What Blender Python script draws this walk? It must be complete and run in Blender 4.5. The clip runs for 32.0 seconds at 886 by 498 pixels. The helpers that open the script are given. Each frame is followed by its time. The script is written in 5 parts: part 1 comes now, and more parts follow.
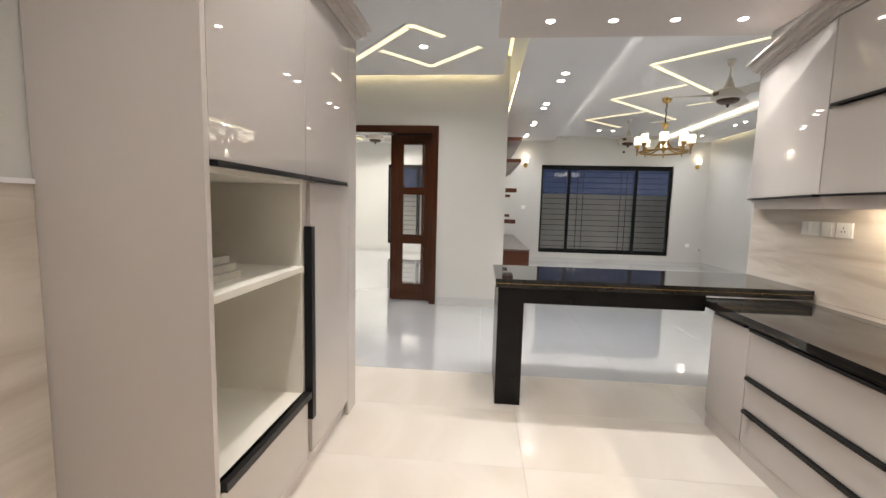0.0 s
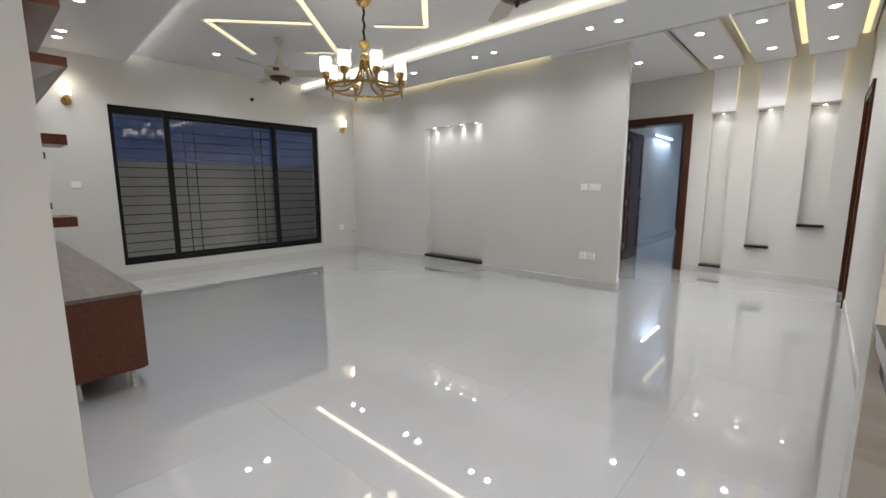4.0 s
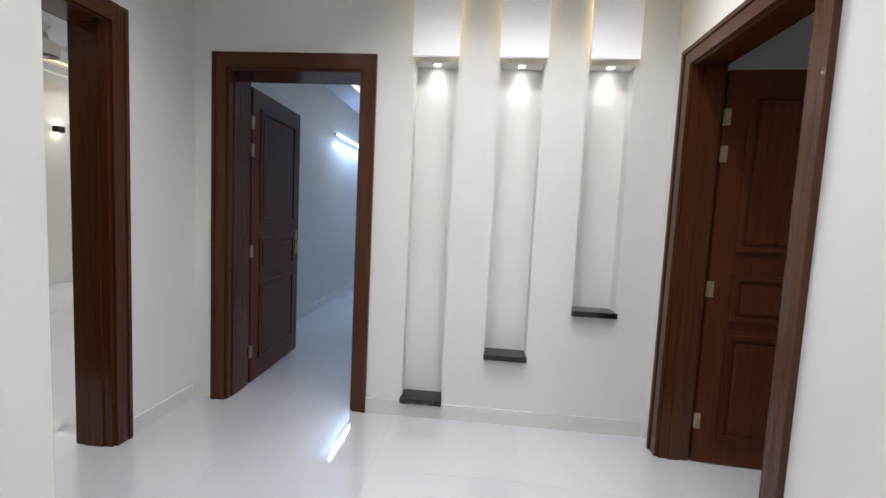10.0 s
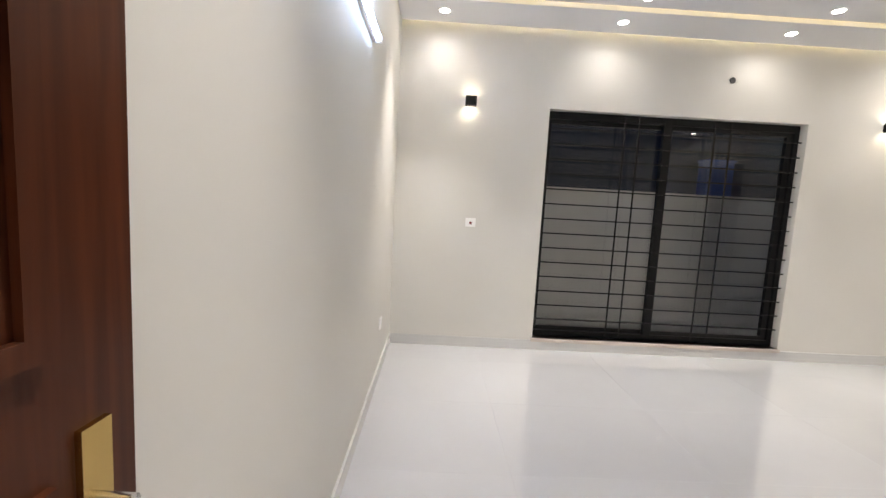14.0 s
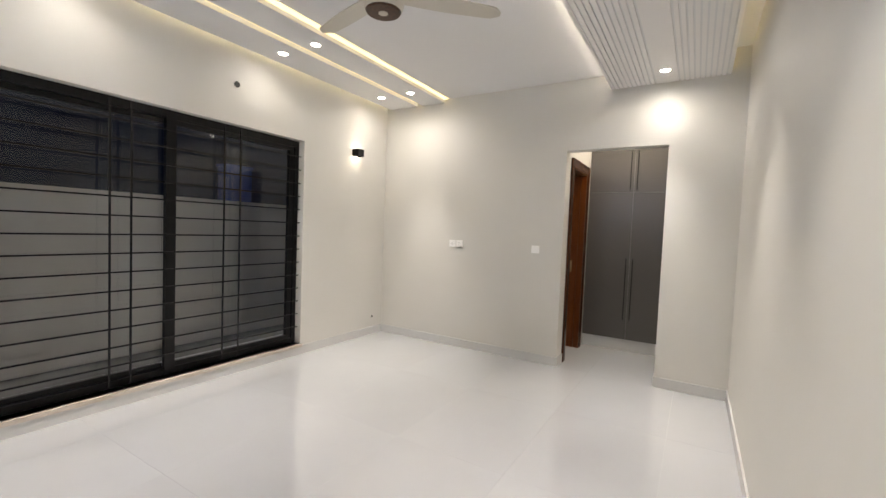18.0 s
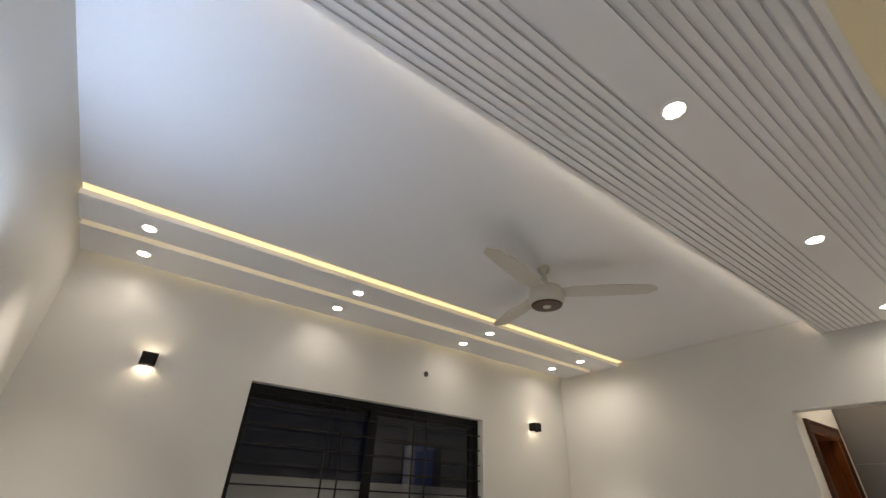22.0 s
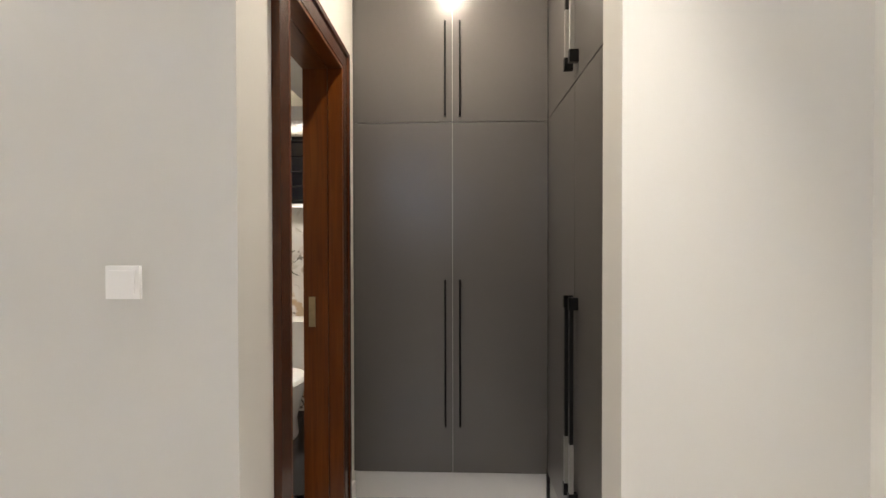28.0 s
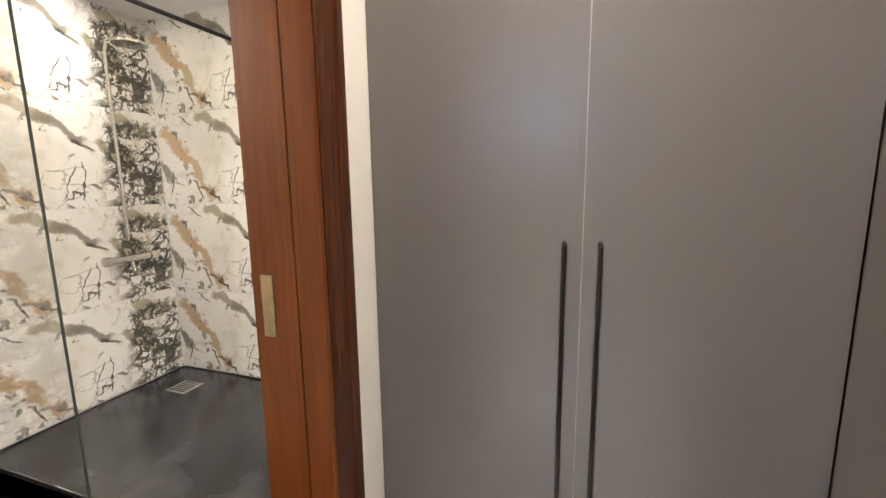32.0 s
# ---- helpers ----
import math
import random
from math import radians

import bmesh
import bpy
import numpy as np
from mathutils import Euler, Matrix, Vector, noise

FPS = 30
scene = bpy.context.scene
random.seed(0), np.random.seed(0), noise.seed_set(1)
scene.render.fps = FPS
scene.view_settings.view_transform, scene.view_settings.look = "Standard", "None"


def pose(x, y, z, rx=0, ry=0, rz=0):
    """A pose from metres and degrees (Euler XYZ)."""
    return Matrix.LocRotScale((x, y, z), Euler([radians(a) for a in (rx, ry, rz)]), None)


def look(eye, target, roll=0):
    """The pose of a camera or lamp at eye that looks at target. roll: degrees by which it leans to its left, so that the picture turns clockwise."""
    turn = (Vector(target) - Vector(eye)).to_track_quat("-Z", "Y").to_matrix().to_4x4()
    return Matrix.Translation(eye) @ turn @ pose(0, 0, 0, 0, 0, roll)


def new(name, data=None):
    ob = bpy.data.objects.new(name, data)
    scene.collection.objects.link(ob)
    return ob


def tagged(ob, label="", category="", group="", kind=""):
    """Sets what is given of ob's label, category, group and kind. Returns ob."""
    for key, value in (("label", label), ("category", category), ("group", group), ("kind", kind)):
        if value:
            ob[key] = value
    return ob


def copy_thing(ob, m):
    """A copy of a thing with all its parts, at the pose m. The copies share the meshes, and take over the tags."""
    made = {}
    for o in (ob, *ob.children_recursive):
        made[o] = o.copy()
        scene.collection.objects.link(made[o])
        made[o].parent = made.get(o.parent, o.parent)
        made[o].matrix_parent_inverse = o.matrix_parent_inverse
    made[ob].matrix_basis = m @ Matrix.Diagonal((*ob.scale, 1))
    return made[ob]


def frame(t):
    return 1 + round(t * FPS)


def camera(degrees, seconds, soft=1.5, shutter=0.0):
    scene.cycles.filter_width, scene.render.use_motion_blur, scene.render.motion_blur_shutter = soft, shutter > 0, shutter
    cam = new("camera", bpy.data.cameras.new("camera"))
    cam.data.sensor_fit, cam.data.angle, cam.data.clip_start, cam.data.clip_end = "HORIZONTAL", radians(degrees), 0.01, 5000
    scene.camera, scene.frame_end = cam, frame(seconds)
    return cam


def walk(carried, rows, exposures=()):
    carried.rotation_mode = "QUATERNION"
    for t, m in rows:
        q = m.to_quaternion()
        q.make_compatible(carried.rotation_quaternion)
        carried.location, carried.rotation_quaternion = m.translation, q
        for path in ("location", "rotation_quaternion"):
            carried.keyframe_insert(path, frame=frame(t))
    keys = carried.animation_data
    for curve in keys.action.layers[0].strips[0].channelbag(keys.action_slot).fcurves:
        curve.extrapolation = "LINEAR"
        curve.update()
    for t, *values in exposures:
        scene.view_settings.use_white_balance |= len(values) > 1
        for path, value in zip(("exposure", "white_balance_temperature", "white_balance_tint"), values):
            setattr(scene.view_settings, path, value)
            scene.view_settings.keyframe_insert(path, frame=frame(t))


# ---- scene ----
cam = camera(93.1, 32.0)
PATH = [
    (0, (-0.277, 0.35, 1.326), (-0.454, 2.331, 1.119), 1.4),
    (0.5, (-0.214, 0.603, 1.305), (-0.198, 2.59, 1.081), 1.3),
    (1, (-0.207, 0.998, 1.313), (-0.062, 2.98, 1.083), 1.5),
    (1.5, (-0.192, 1.491, 1.315), (0.085, 3.459, 1.085), 1.8),
    (2, (-0.246, 2.013, 1.322), (0.161, 3.958, 1.099), 1.9),
    (2.5, (-0.268, 2.52, 1.321), (0.309, 4.422, 1.097), 2.0),
    (3, (-0.305, 2.997, 1.324), (0.507, 4.808, 1.079), 2.6),
    (3.5, (-0.267, 3.461, 1.278), (0.842, 5.106, 1.026), 1.4),
    (4, (-0.159, 3.908, 1.309), (1.315, 5.227, 1.011), -0.1),
    (4.5, (0.141, 4.188, 1.268), (1.913, 5.053, 0.929), -1.0),
    (6.5, (2.009, 4.625, 1.337), (3.987, 4.669, 1.041), 2.0),
    (7, (2.506, 4.645, 1.342), (4.482, 4.572, 1.038), 2.1),
    (7.5, (3.004, 4.642, 1.355), (4.975, 4.48, 1.055), 2.4),
    (8, (3.484, 4.654, 1.338), (5.449, 4.372, 1.092), 1.9),
    (8.5, (3.914, 4.584, 1.356), (5.867, 4.203, 1.163), 2.4),
    (9, (4.226, 4.605, 1.354), (6.18, 4.204, 1.205), 2.8),
    (9.5, (4.37, 4.655, 1.376), (6.357, 4.475, 1.217), 2.8),
    (10, (4.424, 4.725, 1.362), (6.41, 4.898, 1.201), 2.8),
    (10.5, (4.635, 4.812, 1.43), (6.515, 5.454, 1.203), 2.4),
    (11, (4.901, 4.894, 1.391), (6.532, 6.025, 1.146), 3.3),
    (11.5, (5.168, 5.161, 1.41), (6.468, 6.653, 1.128), 3.2),
    (12, (5.48, 5.496, 1.285), (6.364, 7.268, 1.005), 3.2),
    (12.6, (5.641, 5.929, 1.302), (6.083, 7.854, 0.988), 3.5),
    (13, (5.71, 6.29, 1.292), (5.962, 8.255, 1.02), 3.0),
    (13.5, (5.9, 6.8, 1.345), (5.92, 8.787, 1.12), 3.1),
    (15.5, (6.186, 7.712, 1.478), (6.788, 9.613, 1.323), 3.3),
    (16, (6.225, 7.723, 1.474), (7.149, 9.49, 1.321), 3.2),
    (16.5, (6.284, 7.7, 1.476), (7.497, 9.283, 1.324), 3.0),
    (17, (6.35, 7.68, 1.482), (7.805, 9.044, 1.33), 2.9),
    (17.5, (6.43, 7.606, 1.459), (8.041, 8.784, 1.329), 2.7),
    (18, (6.452, 7.561, 1.471), (8.163, 8.593, 1.377), 2.3),
    (18.5, (6.419, 7.57, 1.49), (8.148, 8.575, 1.501), 1.5),
    (19, (6.394, 7.54, 1.514), (8.065, 8.618, 1.727), 0.6),
    (19.5, (6.353, 7.5, 1.558), (7.908, 8.667, 2.027), 0.3),
    (20, (6.32, 7.508, 1.56), (7.727, 8.724, 2.292), 0.2),
    (20.5, (6.279, 7.528, 1.596), (7.532, 8.773, 2.535), 1.2),
    (21, (6.264, 7.468, 1.585), (7.343, 8.734, 2.692), 2.2),
    (21.5, (6.3, 7.48, 1.61), (7.267, 8.781, 2.781), 3.2),
    (22, (6.305, 7.468, 1.573), (7.286, 8.876, 2.602), 2.6),
    (22.5, (6.412, 7.455, 1.53), (7.478, 9.009, 2.2), 1.5),
    (23, (6.422, 7.482, 1.458), (7.608, 9.075, 1.694), 1.0),
    (23.5, (6.371, 7.559, 1.373), (7.692, 9.052, 1.21), 0.9),
    (24, (6.388, 7.638, 1.296), (7.851, 8.94, 0.889), 0.9),
    (24.5, (6.682, 7.736, 1.292), (8.314, 8.783, 0.805), 0.7),
    (25, (7.131, 7.833, 1.287), (8.936, 8.558, 0.819), 0.6),
    (25.5, (7.615, 7.931, 1.288), (9.531, 8.31, 0.862), 0.2),
    (27.5, (9.57, 8.225, 1.284), (11.551, 8.327, 1.036), 0.2),
    (28, (9.999, 8.256, 1.382), (11.998, 8.323, 1.359), -0.1),
    (28.5, (10.316, 8.197, 1.424), (12.298, 8.33, 1.657), 0.3),
    (29, (10.543, 8.19, 1.446), (12.487, 8.285, 1.909), 1.0),
    (29.5, (10.709, 8.188, 1.506), (12.61, 8.274, 2.123), 0.8),
    (30, (10.769, 8.203, 1.489), (12.675, 8.259, 2.091), 0.5),
    (30.5, (10.804, 8.204, 1.444), (12.769, 8.26, 1.813), 0),
    (31, (10.857, 8.232, 1.369), (12.851, 8.337, 1.475), -0.2),
    (31.5, (11.05, 8.253, 1.351), (13.015, 8.588, 1.194), -0.5),
    (32, (11.247, 8.273, 1.332), (13.115, 8.916, 1.018), -0.8),
]
EXPO = [(0.0, 0.62, 6600, 9), (1.0, 0.67, 6450, 9), (2.0, 0.52, 6450, 10), (3.0, 0.65, 6300, 9), (4.0, 0.33, 6400, 8), (4.5, 0.27, 6400, 8), (8.0, 0.22, 6500, 11), (10.0, 0.62, 6100, 11), (11.0, 0.38, 6250, 12),
        (12.0, 0.98, 6450, 13), (13.0, 1.15, 6600, 13), (13.5, 1.15, 6600, 13), (16.0, 0.75, 6750, 12), (18.0, 1.0, 6750, 12), (19.5, 0.82, 6700, 12), (20.0, 0.7, 6500, 12), (21.0, 0.4, 6800, 12), (22.0, 0.3, 7100, 12), (23.0, 0.68, 8350, 12), (24.0, 0.9, 7300, 14), (25.5, 1.0, 7200, 14),
        (27.5, 1.28, 6750, 12), (28.0, 1.3, 6700, 12), (29.0, 1.2, 6900, 12), (30.0, 1.58, 7100, 12), (31.0, 2.15, 6600, 13), (32.0, 2.75, 6550, 14)]
walk(cam, [(t, look(eye, target, roll)) for t, eye, target, roll in PATH], EXPO)

# ---- world and light ----
world = bpy.data.worlds.new("dusk")
scene.world = world
world.use_nodes = True
wbg = world.node_tree.nodes["Background"]
wbg.inputs[0].default_value = (0.05, 0.09, 0.22, 1)
wbg.inputs[1].default_value = 0.26


# ---- materials ----
def mat(name, color, rough=0.5, metal=0.0, noise_scale=0.0, noise_amt=0.0, bump=0.0, bump_scale=60.0, coat=0.0, spec=0.5, random_amt=0.0, rough_var=0.0):
    """A paint, stone or metal: base colour with broad and fine variation, bump and gloss."""
    m = bpy.data.materials.new(name)
    m.use_nodes = True
    nt = m.node_tree
    b = nt.nodes["Principled BSDF"]
    b.inputs["Base Color"].default_value = (*color, 1)
    b.inputs["Roughness"].default_value = rough
    b.inputs["Metallic"].default_value = metal
    b.inputs["Coat Weight"].default_value = coat
    b.inputs["Coat Roughness"].default_value = 0.04
    b.inputs["Specular IOR Level"].default_value = spec
    co = nt.nodes.new("ShaderNodeTexCoord")
    if noise_amt > 0 or random_amt > 0:
        big = nt.nodes.new("ShaderNodeTexNoise")
        big.inputs["Scale"].default_value = noise_scale or 1.5
        big.inputs["Detail"].default_value = 6
        nt.links.new(co.outputs["Object"], big.inputs["Vector"])
        ramp = nt.nodes.new("ShaderNodeMapRange")
        ramp.inputs["From Min"].default_value = 0.3
        ramp.inputs["From Max"].default_value = 0.7
        ramp.inputs["To Min"].default_value = 1 - noise_amt
        ramp.inputs["To Max"].default_value = 1 + noise_amt
        nt.links.new(big.outputs["Fac"], ramp.inputs["Value"])
        fac = ramp.outputs["Result"]
        if random_amt > 0:
            info = nt.nodes.new("ShaderNodeObjectInfo")
            rr = nt.nodes.new("ShaderNodeMapRange")
            rr.inputs["To Min"].default_value = 1 - random_amt
            rr.inputs["To Max"].default_value = 1 + random_amt
            nt.links.new(info.outputs["Random"], rr.inputs["Value"])
            mu = nt.nodes.new("ShaderNodeMath")
            mu.operation = "MULTIPLY"
            nt.links.new(fac, mu.inputs[0])
            nt.links.new(rr.outputs["Result"], mu.inputs[1])
            fac = mu.outputs[0]
        mix = nt.nodes.new("ShaderNodeVectorMath")
        mix.operation = "SCALE"
        mix.inputs[0].default_value = color
        nt.links.new(fac, mix.inputs["Scale"])
        nt.links.new(mix.outputs[0], b.inputs["Base Color"])
    if rough_var > 0:
        rn = nt.nodes.new("ShaderNodeTexNoise")
        rn.inputs["Scale"].default_value = 4
        rn.inputs["Detail"].default_value = 5
        nt.links.new(co.outputs["Object"], rn.inputs["Vector"])
        rm = nt.nodes.new("ShaderNodeMapRange")
        rm.inputs["To Min"].default_value = max(0.0, rough - rough_var)
        rm.inputs["To Max"].default_value = rough + rough_var
        nt.links.new(rn.outputs["Fac"], rm.inputs["Value"])
        nt.links.new(rm.outputs["Result"], b.inputs["Roughness"])
    if bump > 0:
        fine = nt.nodes.new("ShaderNodeTexNoise")
        fine.inputs["Scale"].default_value = bump_scale
        fine.inputs["Detail"].default_value = 4
        nt.links.new(co.outputs["Object"], fine.inputs["Vector"])
        bp = nt.nodes.new("ShaderNodeBump")
        bp.inputs["Strength"].default_value = bump
        bp.inputs["Distance"].default_value = 0.002
        nt.links.new(fine.outputs["Fac"], bp.inputs["Height"])
        nt.links.new(bp.outputs["Normal"], b.inputs["Normal"])
    return m


def emit(name, color, strength):
    m = bpy.data.materials.new(name)
    m.use_nodes = True
    b = m.node_tree.nodes["Principled BSDF"]
    b.inputs["Base Color"].default_value = (*color, 1)
    b.inputs["Emission Color"].default_value = (*color, 1)
    b.inputs["Emission Strength"].default_value = strength
    return m


def wood(name, dark, light, rough=0.35, axis=2, scale=1.0, coat=0.12):
    """Stained timber with a long grain along one axis."""
    m = mat(name, light, rough, coat=coat, spec=0.32)
    nt = m.node_tree
    b = nt.nodes["Principled BSDF"]
    co = nt.nodes.new("ShaderNodeTexCoord")
    mp = nt.nodes.new("ShaderNodeMapping")
    sc = [16.0 * scale, 16.0 * scale, 16.0 * scale]
    sc[axis] = 0.8 * scale
    mp.inputs["Scale"].default_value = sc
    nt.links.new(co.outputs["Object"], mp.inputs["Vector"])
    no = nt.nodes.new("ShaderNodeTexNoise")
    no.inputs["Scale"].default_value = 3.0
    no.inputs["Detail"].default_value = 8
    no.inputs["Distortion"].default_value = 0.5
    nt.links.new(mp.outputs["Vector"], no.inputs["Vector"])
    ra = nt.nodes.new("ShaderNodeValToRGB")
    ra.color_ramp.elements[0].position, ra.color_ramp.elements[0].color = 0.3, (*dark, 1)
    ra.color_ramp.elements[1].position, ra.color_ramp.elements[1].color = 0.72, (*light, 1)
    nt.links.new(no.outputs["Fac"], ra.inputs["Fac"])
    nt.links.new(ra.outputs["Color"], b.inputs["Base Color"])
    bp = nt.nodes.new("ShaderNodeBump")
    bp.inputs["Strength"].default_value = 0.03
    bp.inputs["Distance"].default_value = 0.001
    nt.links.new(no.outputs["Fac"], bp.inputs["Height"])
    nt.links.new(bp.outputs["Normal"], b.inputs["Normal"])
    return m


def glass(name, tint=(1, 1, 1), rough=0.0):
    m = bpy.data.materials.new(name)
    m.use_nodes = True
    b = m.node_tree.nodes["Principled BSDF"]
    b.inputs["Base Color"].default_value = (*tint, 1)
    b.inputs["Transmission Weight"].default_value = 1
    b.inputs["Roughness"].default_value = rough
    b.inputs["IOR"].default_value = 1.45
    return m


M_WALL = mat("wall_paint", (0.64, 0.632, 0.605), 0.5, noise_scale=0.8, noise_amt=0.03, bump=0.06, bump_scale=220)
M_WALL_B = mat("room_paint", (0.64, 0.622, 0.58), 0.5, noise_scale=0.8, noise_amt=0.03, bump=0.06, bump_scale=220)
M_CEIL = mat("ceiling_paint", (0.69, 0.69, 0.70), 0.6, noise_scale=0.7, noise_amt=0.02, bump=0.03, bump_scale=160)
M_BOARD = mat("white_board_paint", (0.90, 0.89, 0.91), 0.45, noise_scale=0.7, noise_amt=0.02)
M_SKIRT = mat("skirting_tile", (0.60, 0.595, 0.585), 0.18, noise_scale=2, noise_amt=0.03)
M_GROUT = mat("grout", (0.47, 0.47, 0.48), 0.45, noise_scale=5, noise_amt=0.1)
M_TILE = mat("white_porcelain", (0.50, 0.505, 0.525), 0.015, noise_scale=1.2, noise_amt=0.03, random_amt=0.012, spec=1.0, rough_var=0.008, coat=1.0)
M_TILE.node_tree.nodes["Principled BSDF"].inputs["Coat Roughness"].default_value = 0.012
M_TILE.node_tree.nodes["Principled BSDF"].inputs["Coat IOR"].default_value = 1.75
M_KTILE = mat("beige_porcelain", (0.68, 0.63, 0.57), 0.16, noise_scale=2.2, noise_amt=0.06, random_amt=0.04)
M_SPLASH = mat("beige_splash_tile", (0.76, 0.69, 0.625), 0.12, noise_scale=1.6, noise_amt=0.12, random_amt=0.03)
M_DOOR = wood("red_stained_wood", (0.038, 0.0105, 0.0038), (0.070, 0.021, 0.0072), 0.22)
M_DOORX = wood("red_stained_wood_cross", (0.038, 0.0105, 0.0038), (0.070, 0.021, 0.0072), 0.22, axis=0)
M_LEAF = wood("door_leaf_wood", (0.046, 0.012, 0.005), (0.082, 0.023, 0.009), 0.30, coat=0.0)
M_LEAF.node_tree.nodes["Principled BSDF"].inputs["Specular IOR Level"].default_value = 0.18
# bathroom door wood, its colour brightened to orange as under the lamp
M_DOOR4 = wood("lit_stained_wood", (0.080, 0.0200, 0.0038), (0.138, 0.040, 0.0072), 0.28)
M_DOOR4X = wood("lit_stained_wood_cross", (0.080, 0.0200, 0.0038), (0.138, 0.040, 0.0072), 0.28, axis=0)
M_BRASS = mat("brass", (0.62, 0.42, 0.15), 0.25, 1.0)
M_HINGE = mat("dull_brass", (0.46, 0.38, 0.24), 0.42, 1.0, noise_scale=30, noise_amt=0.15)
M_STEEL = mat("steel", (0.6, 0.58, 0.55), 0.25, 1.0)
M_BLACK = mat("black_aluminium", (0.004, 0.004, 0.0045), 0.35, noise_scale=3, noise_amt=0.1, spec=0.25)
M_BLACKM = mat("black_metal_handle", (0.006, 0.006, 0.0065), 0.4, spec=0.3)
M_GRANITE = mat("black_granite", (0.014, 0.0135, 0.013), 0.035, noise_scale=60, noise_amt=0.4, spec=0.55)
M_GLASS = glass("clear_glass")
M_CAB = mat("beige_lacquer", (0.49, 0.45, 0.425), 0.012, noise_scale=1.0, noise_amt=0.015, spec=0.7)
M_CABIN = mat("cabinet_inside", (0.72, 0.69, 0.62), 0.45, noise_scale=1.0, noise_amt=0.02)
M_CABSIDE = mat("beige_laminate", (0.56, 0.51, 0.485), 0.3, noise_scale=1.2, noise_amt=0.03)
M_GREY = mat("dark_grey_laminate", (0.091, 0.084, 0.080), 0.28, noise_scale=1.2, noise_amt=0.03, bump=0.06, bump_scale=70, spec=0.42)
M_PLASTIC = mat("white_plastic", (0.90, 0.89, 0.87), 0.3)
M_RED = mat("red_plastic", (0.17, 0.022, 0.018), 0.35)
M_DARK = mat("dark_hole", (0.02, 0.02, 0.02), 0.6)
M_FAN = mat("fan_enamel", (0.52, 0.49, 0.43), 0.35)
M_FANW = wood("fan_wood", (0.03, 0.014, 0.008), (0.09, 0.04, 0.02), 0.3)
M_LED = emit("led_warm_strip", (1.0, 0.80, 0.42), 1.25)
M_COVE = emit("led_cove_strip", (1.0, 0.84, 0.50), 7.0)
M_COVEL = emit("led_low_cove_strip", (1.0, 0.78, 0.34), 2.6)
M_COVEB = emit("led_bath_cove_strip", (1.0, 0.84, 0.50), 9.5)
M_SLOT = emit("led_slot_diffuser", (1.0, 0.82, 0.44), 0.75)
M_LENS = emit("wall_lamp_lens", (1.0, 0.90, 0.72), 4.0)
M_COVEW = emit("led_white_cove_strip", (1.0, 0.90, 0.74), 8.0)
M_LEDW = emit("led_soft_strip", (1.0, 0.9, 0.66), 3.0)
M_LAMP = emit("downlight_glow", (1.0, 0.95, 0.86), 30.0)
M_RING = mat("downlight_ring", (0.85, 0.84, 0.82), 0.35)
M_SHADE = emit("glass_shade_glow", (1.0, 0.90, 0.74), 2.2)
M_TUBE = emit("tube_glow", (0.50, 0.70, 1.0), 14.0)


# ---- mesh helpers ----
def box(bm, x0, x1, y0, y1, z0, z1):
    v = [bm.verts.new(p) for p in ((x0, y0, z0), (x1, y0, z0), (x1, y1, z0), (x0, y1, z0), (x0, y0, z1), (x1, y0, z1), (x1, y1, z1), (x0, y1, z1))]
    for f in ((0, 3, 2, 1), (4, 5, 6, 7), (0, 1, 5, 4), (1, 2, 6, 5), (2, 3, 7, 6), (3, 0, 4, 7)):
        bm.faces.new([v[i] for i in f])
    return bm


def boxes(*bs):
    bm = bmesh.new()
    for b in bs:
        box(bm, *b)
    return bm


def prism(pts, z0, z1):
    """An upright block on a plan outline."""
    bm = bmesh.new()
    lo = [bm.verts.new((x, y, z0)) for x, y in pts]
    hi = [bm.verts.new((x, y, z1)) for x, y in pts]
    bm.faces.new(lo[::-1])
    bm.faces.new(hi)
    for i in range(len(pts)):
        bm.faces.new((lo[i], lo[(i + 1) % len(pts)], hi[(i + 1) % len(pts)], hi[i]))
    return bm


def soft(bm, w=0.003, n=2):
    """Rounded edges."""
    bmesh.ops.bevel(bm, geom=[e for e in bm.edges if not e.is_boundary and e.calc_face_angle(0) > 0.5], offset=w, segments=n, affect="EDGES", profile=0.6)
    return bm


def turned(profile, n=24, cx=0.0, cy=0.0, z0=0.0):
    """A body of revolution about a vertical line, from (radius, height) pairs."""
    bm = bmesh.new()
    rings = []
    for r, z in profile:
        rings.append([bm.verts.new((cx + r * math.cos(2 * math.pi * i / n), cy + r * math.sin(2 * math.pi * i / n), z0 + z)) for i in range(n)])
    for a, b in zip(rings, rings[1:]):
        for i in range(n):
            bm.faces.new((a[i], a[(i + 1) % n], b[(i + 1) % n], b[i]))
    bm.faces.new(rings[0][::-1])
    bm.faces.new(rings[-1])
    return bm


def tube(bm, pts, r, n=8):
    """A round bar along a line of points."""
    pts = [Vector(p) for p in pts]
    rings = []
    for i, p in enumerate(pts):
        d = (pts[min(i + 1, len(pts) - 1)] - pts[max(i - 1, 0)]).normalized()
        u = d.orthogonal().normalized() if abs(d.z) < 0.95 else Vector((1, 0, 0))
        u = (Vector((0, 0, 1)).cross(d)).normalized() if abs(d.z) < 0.95 else u
        w = d.cross(u).normalized()
        rings.append([bm.verts.new(p + r * (math.cos(2 * math.pi * k / n) * u + math.sin(2 * math.pi * k / n) * w)) for k in range(n)])
    for a, b in zip(rings, rings[1:]):
        for k in range(n):
            bm.faces.new((a[k], a[(k + 1) % n], b[(k + 1) % n], b[k]))
    bm.faces.new(rings[0][::-1])
    bm.faces.new(rings[-1])
    return bm


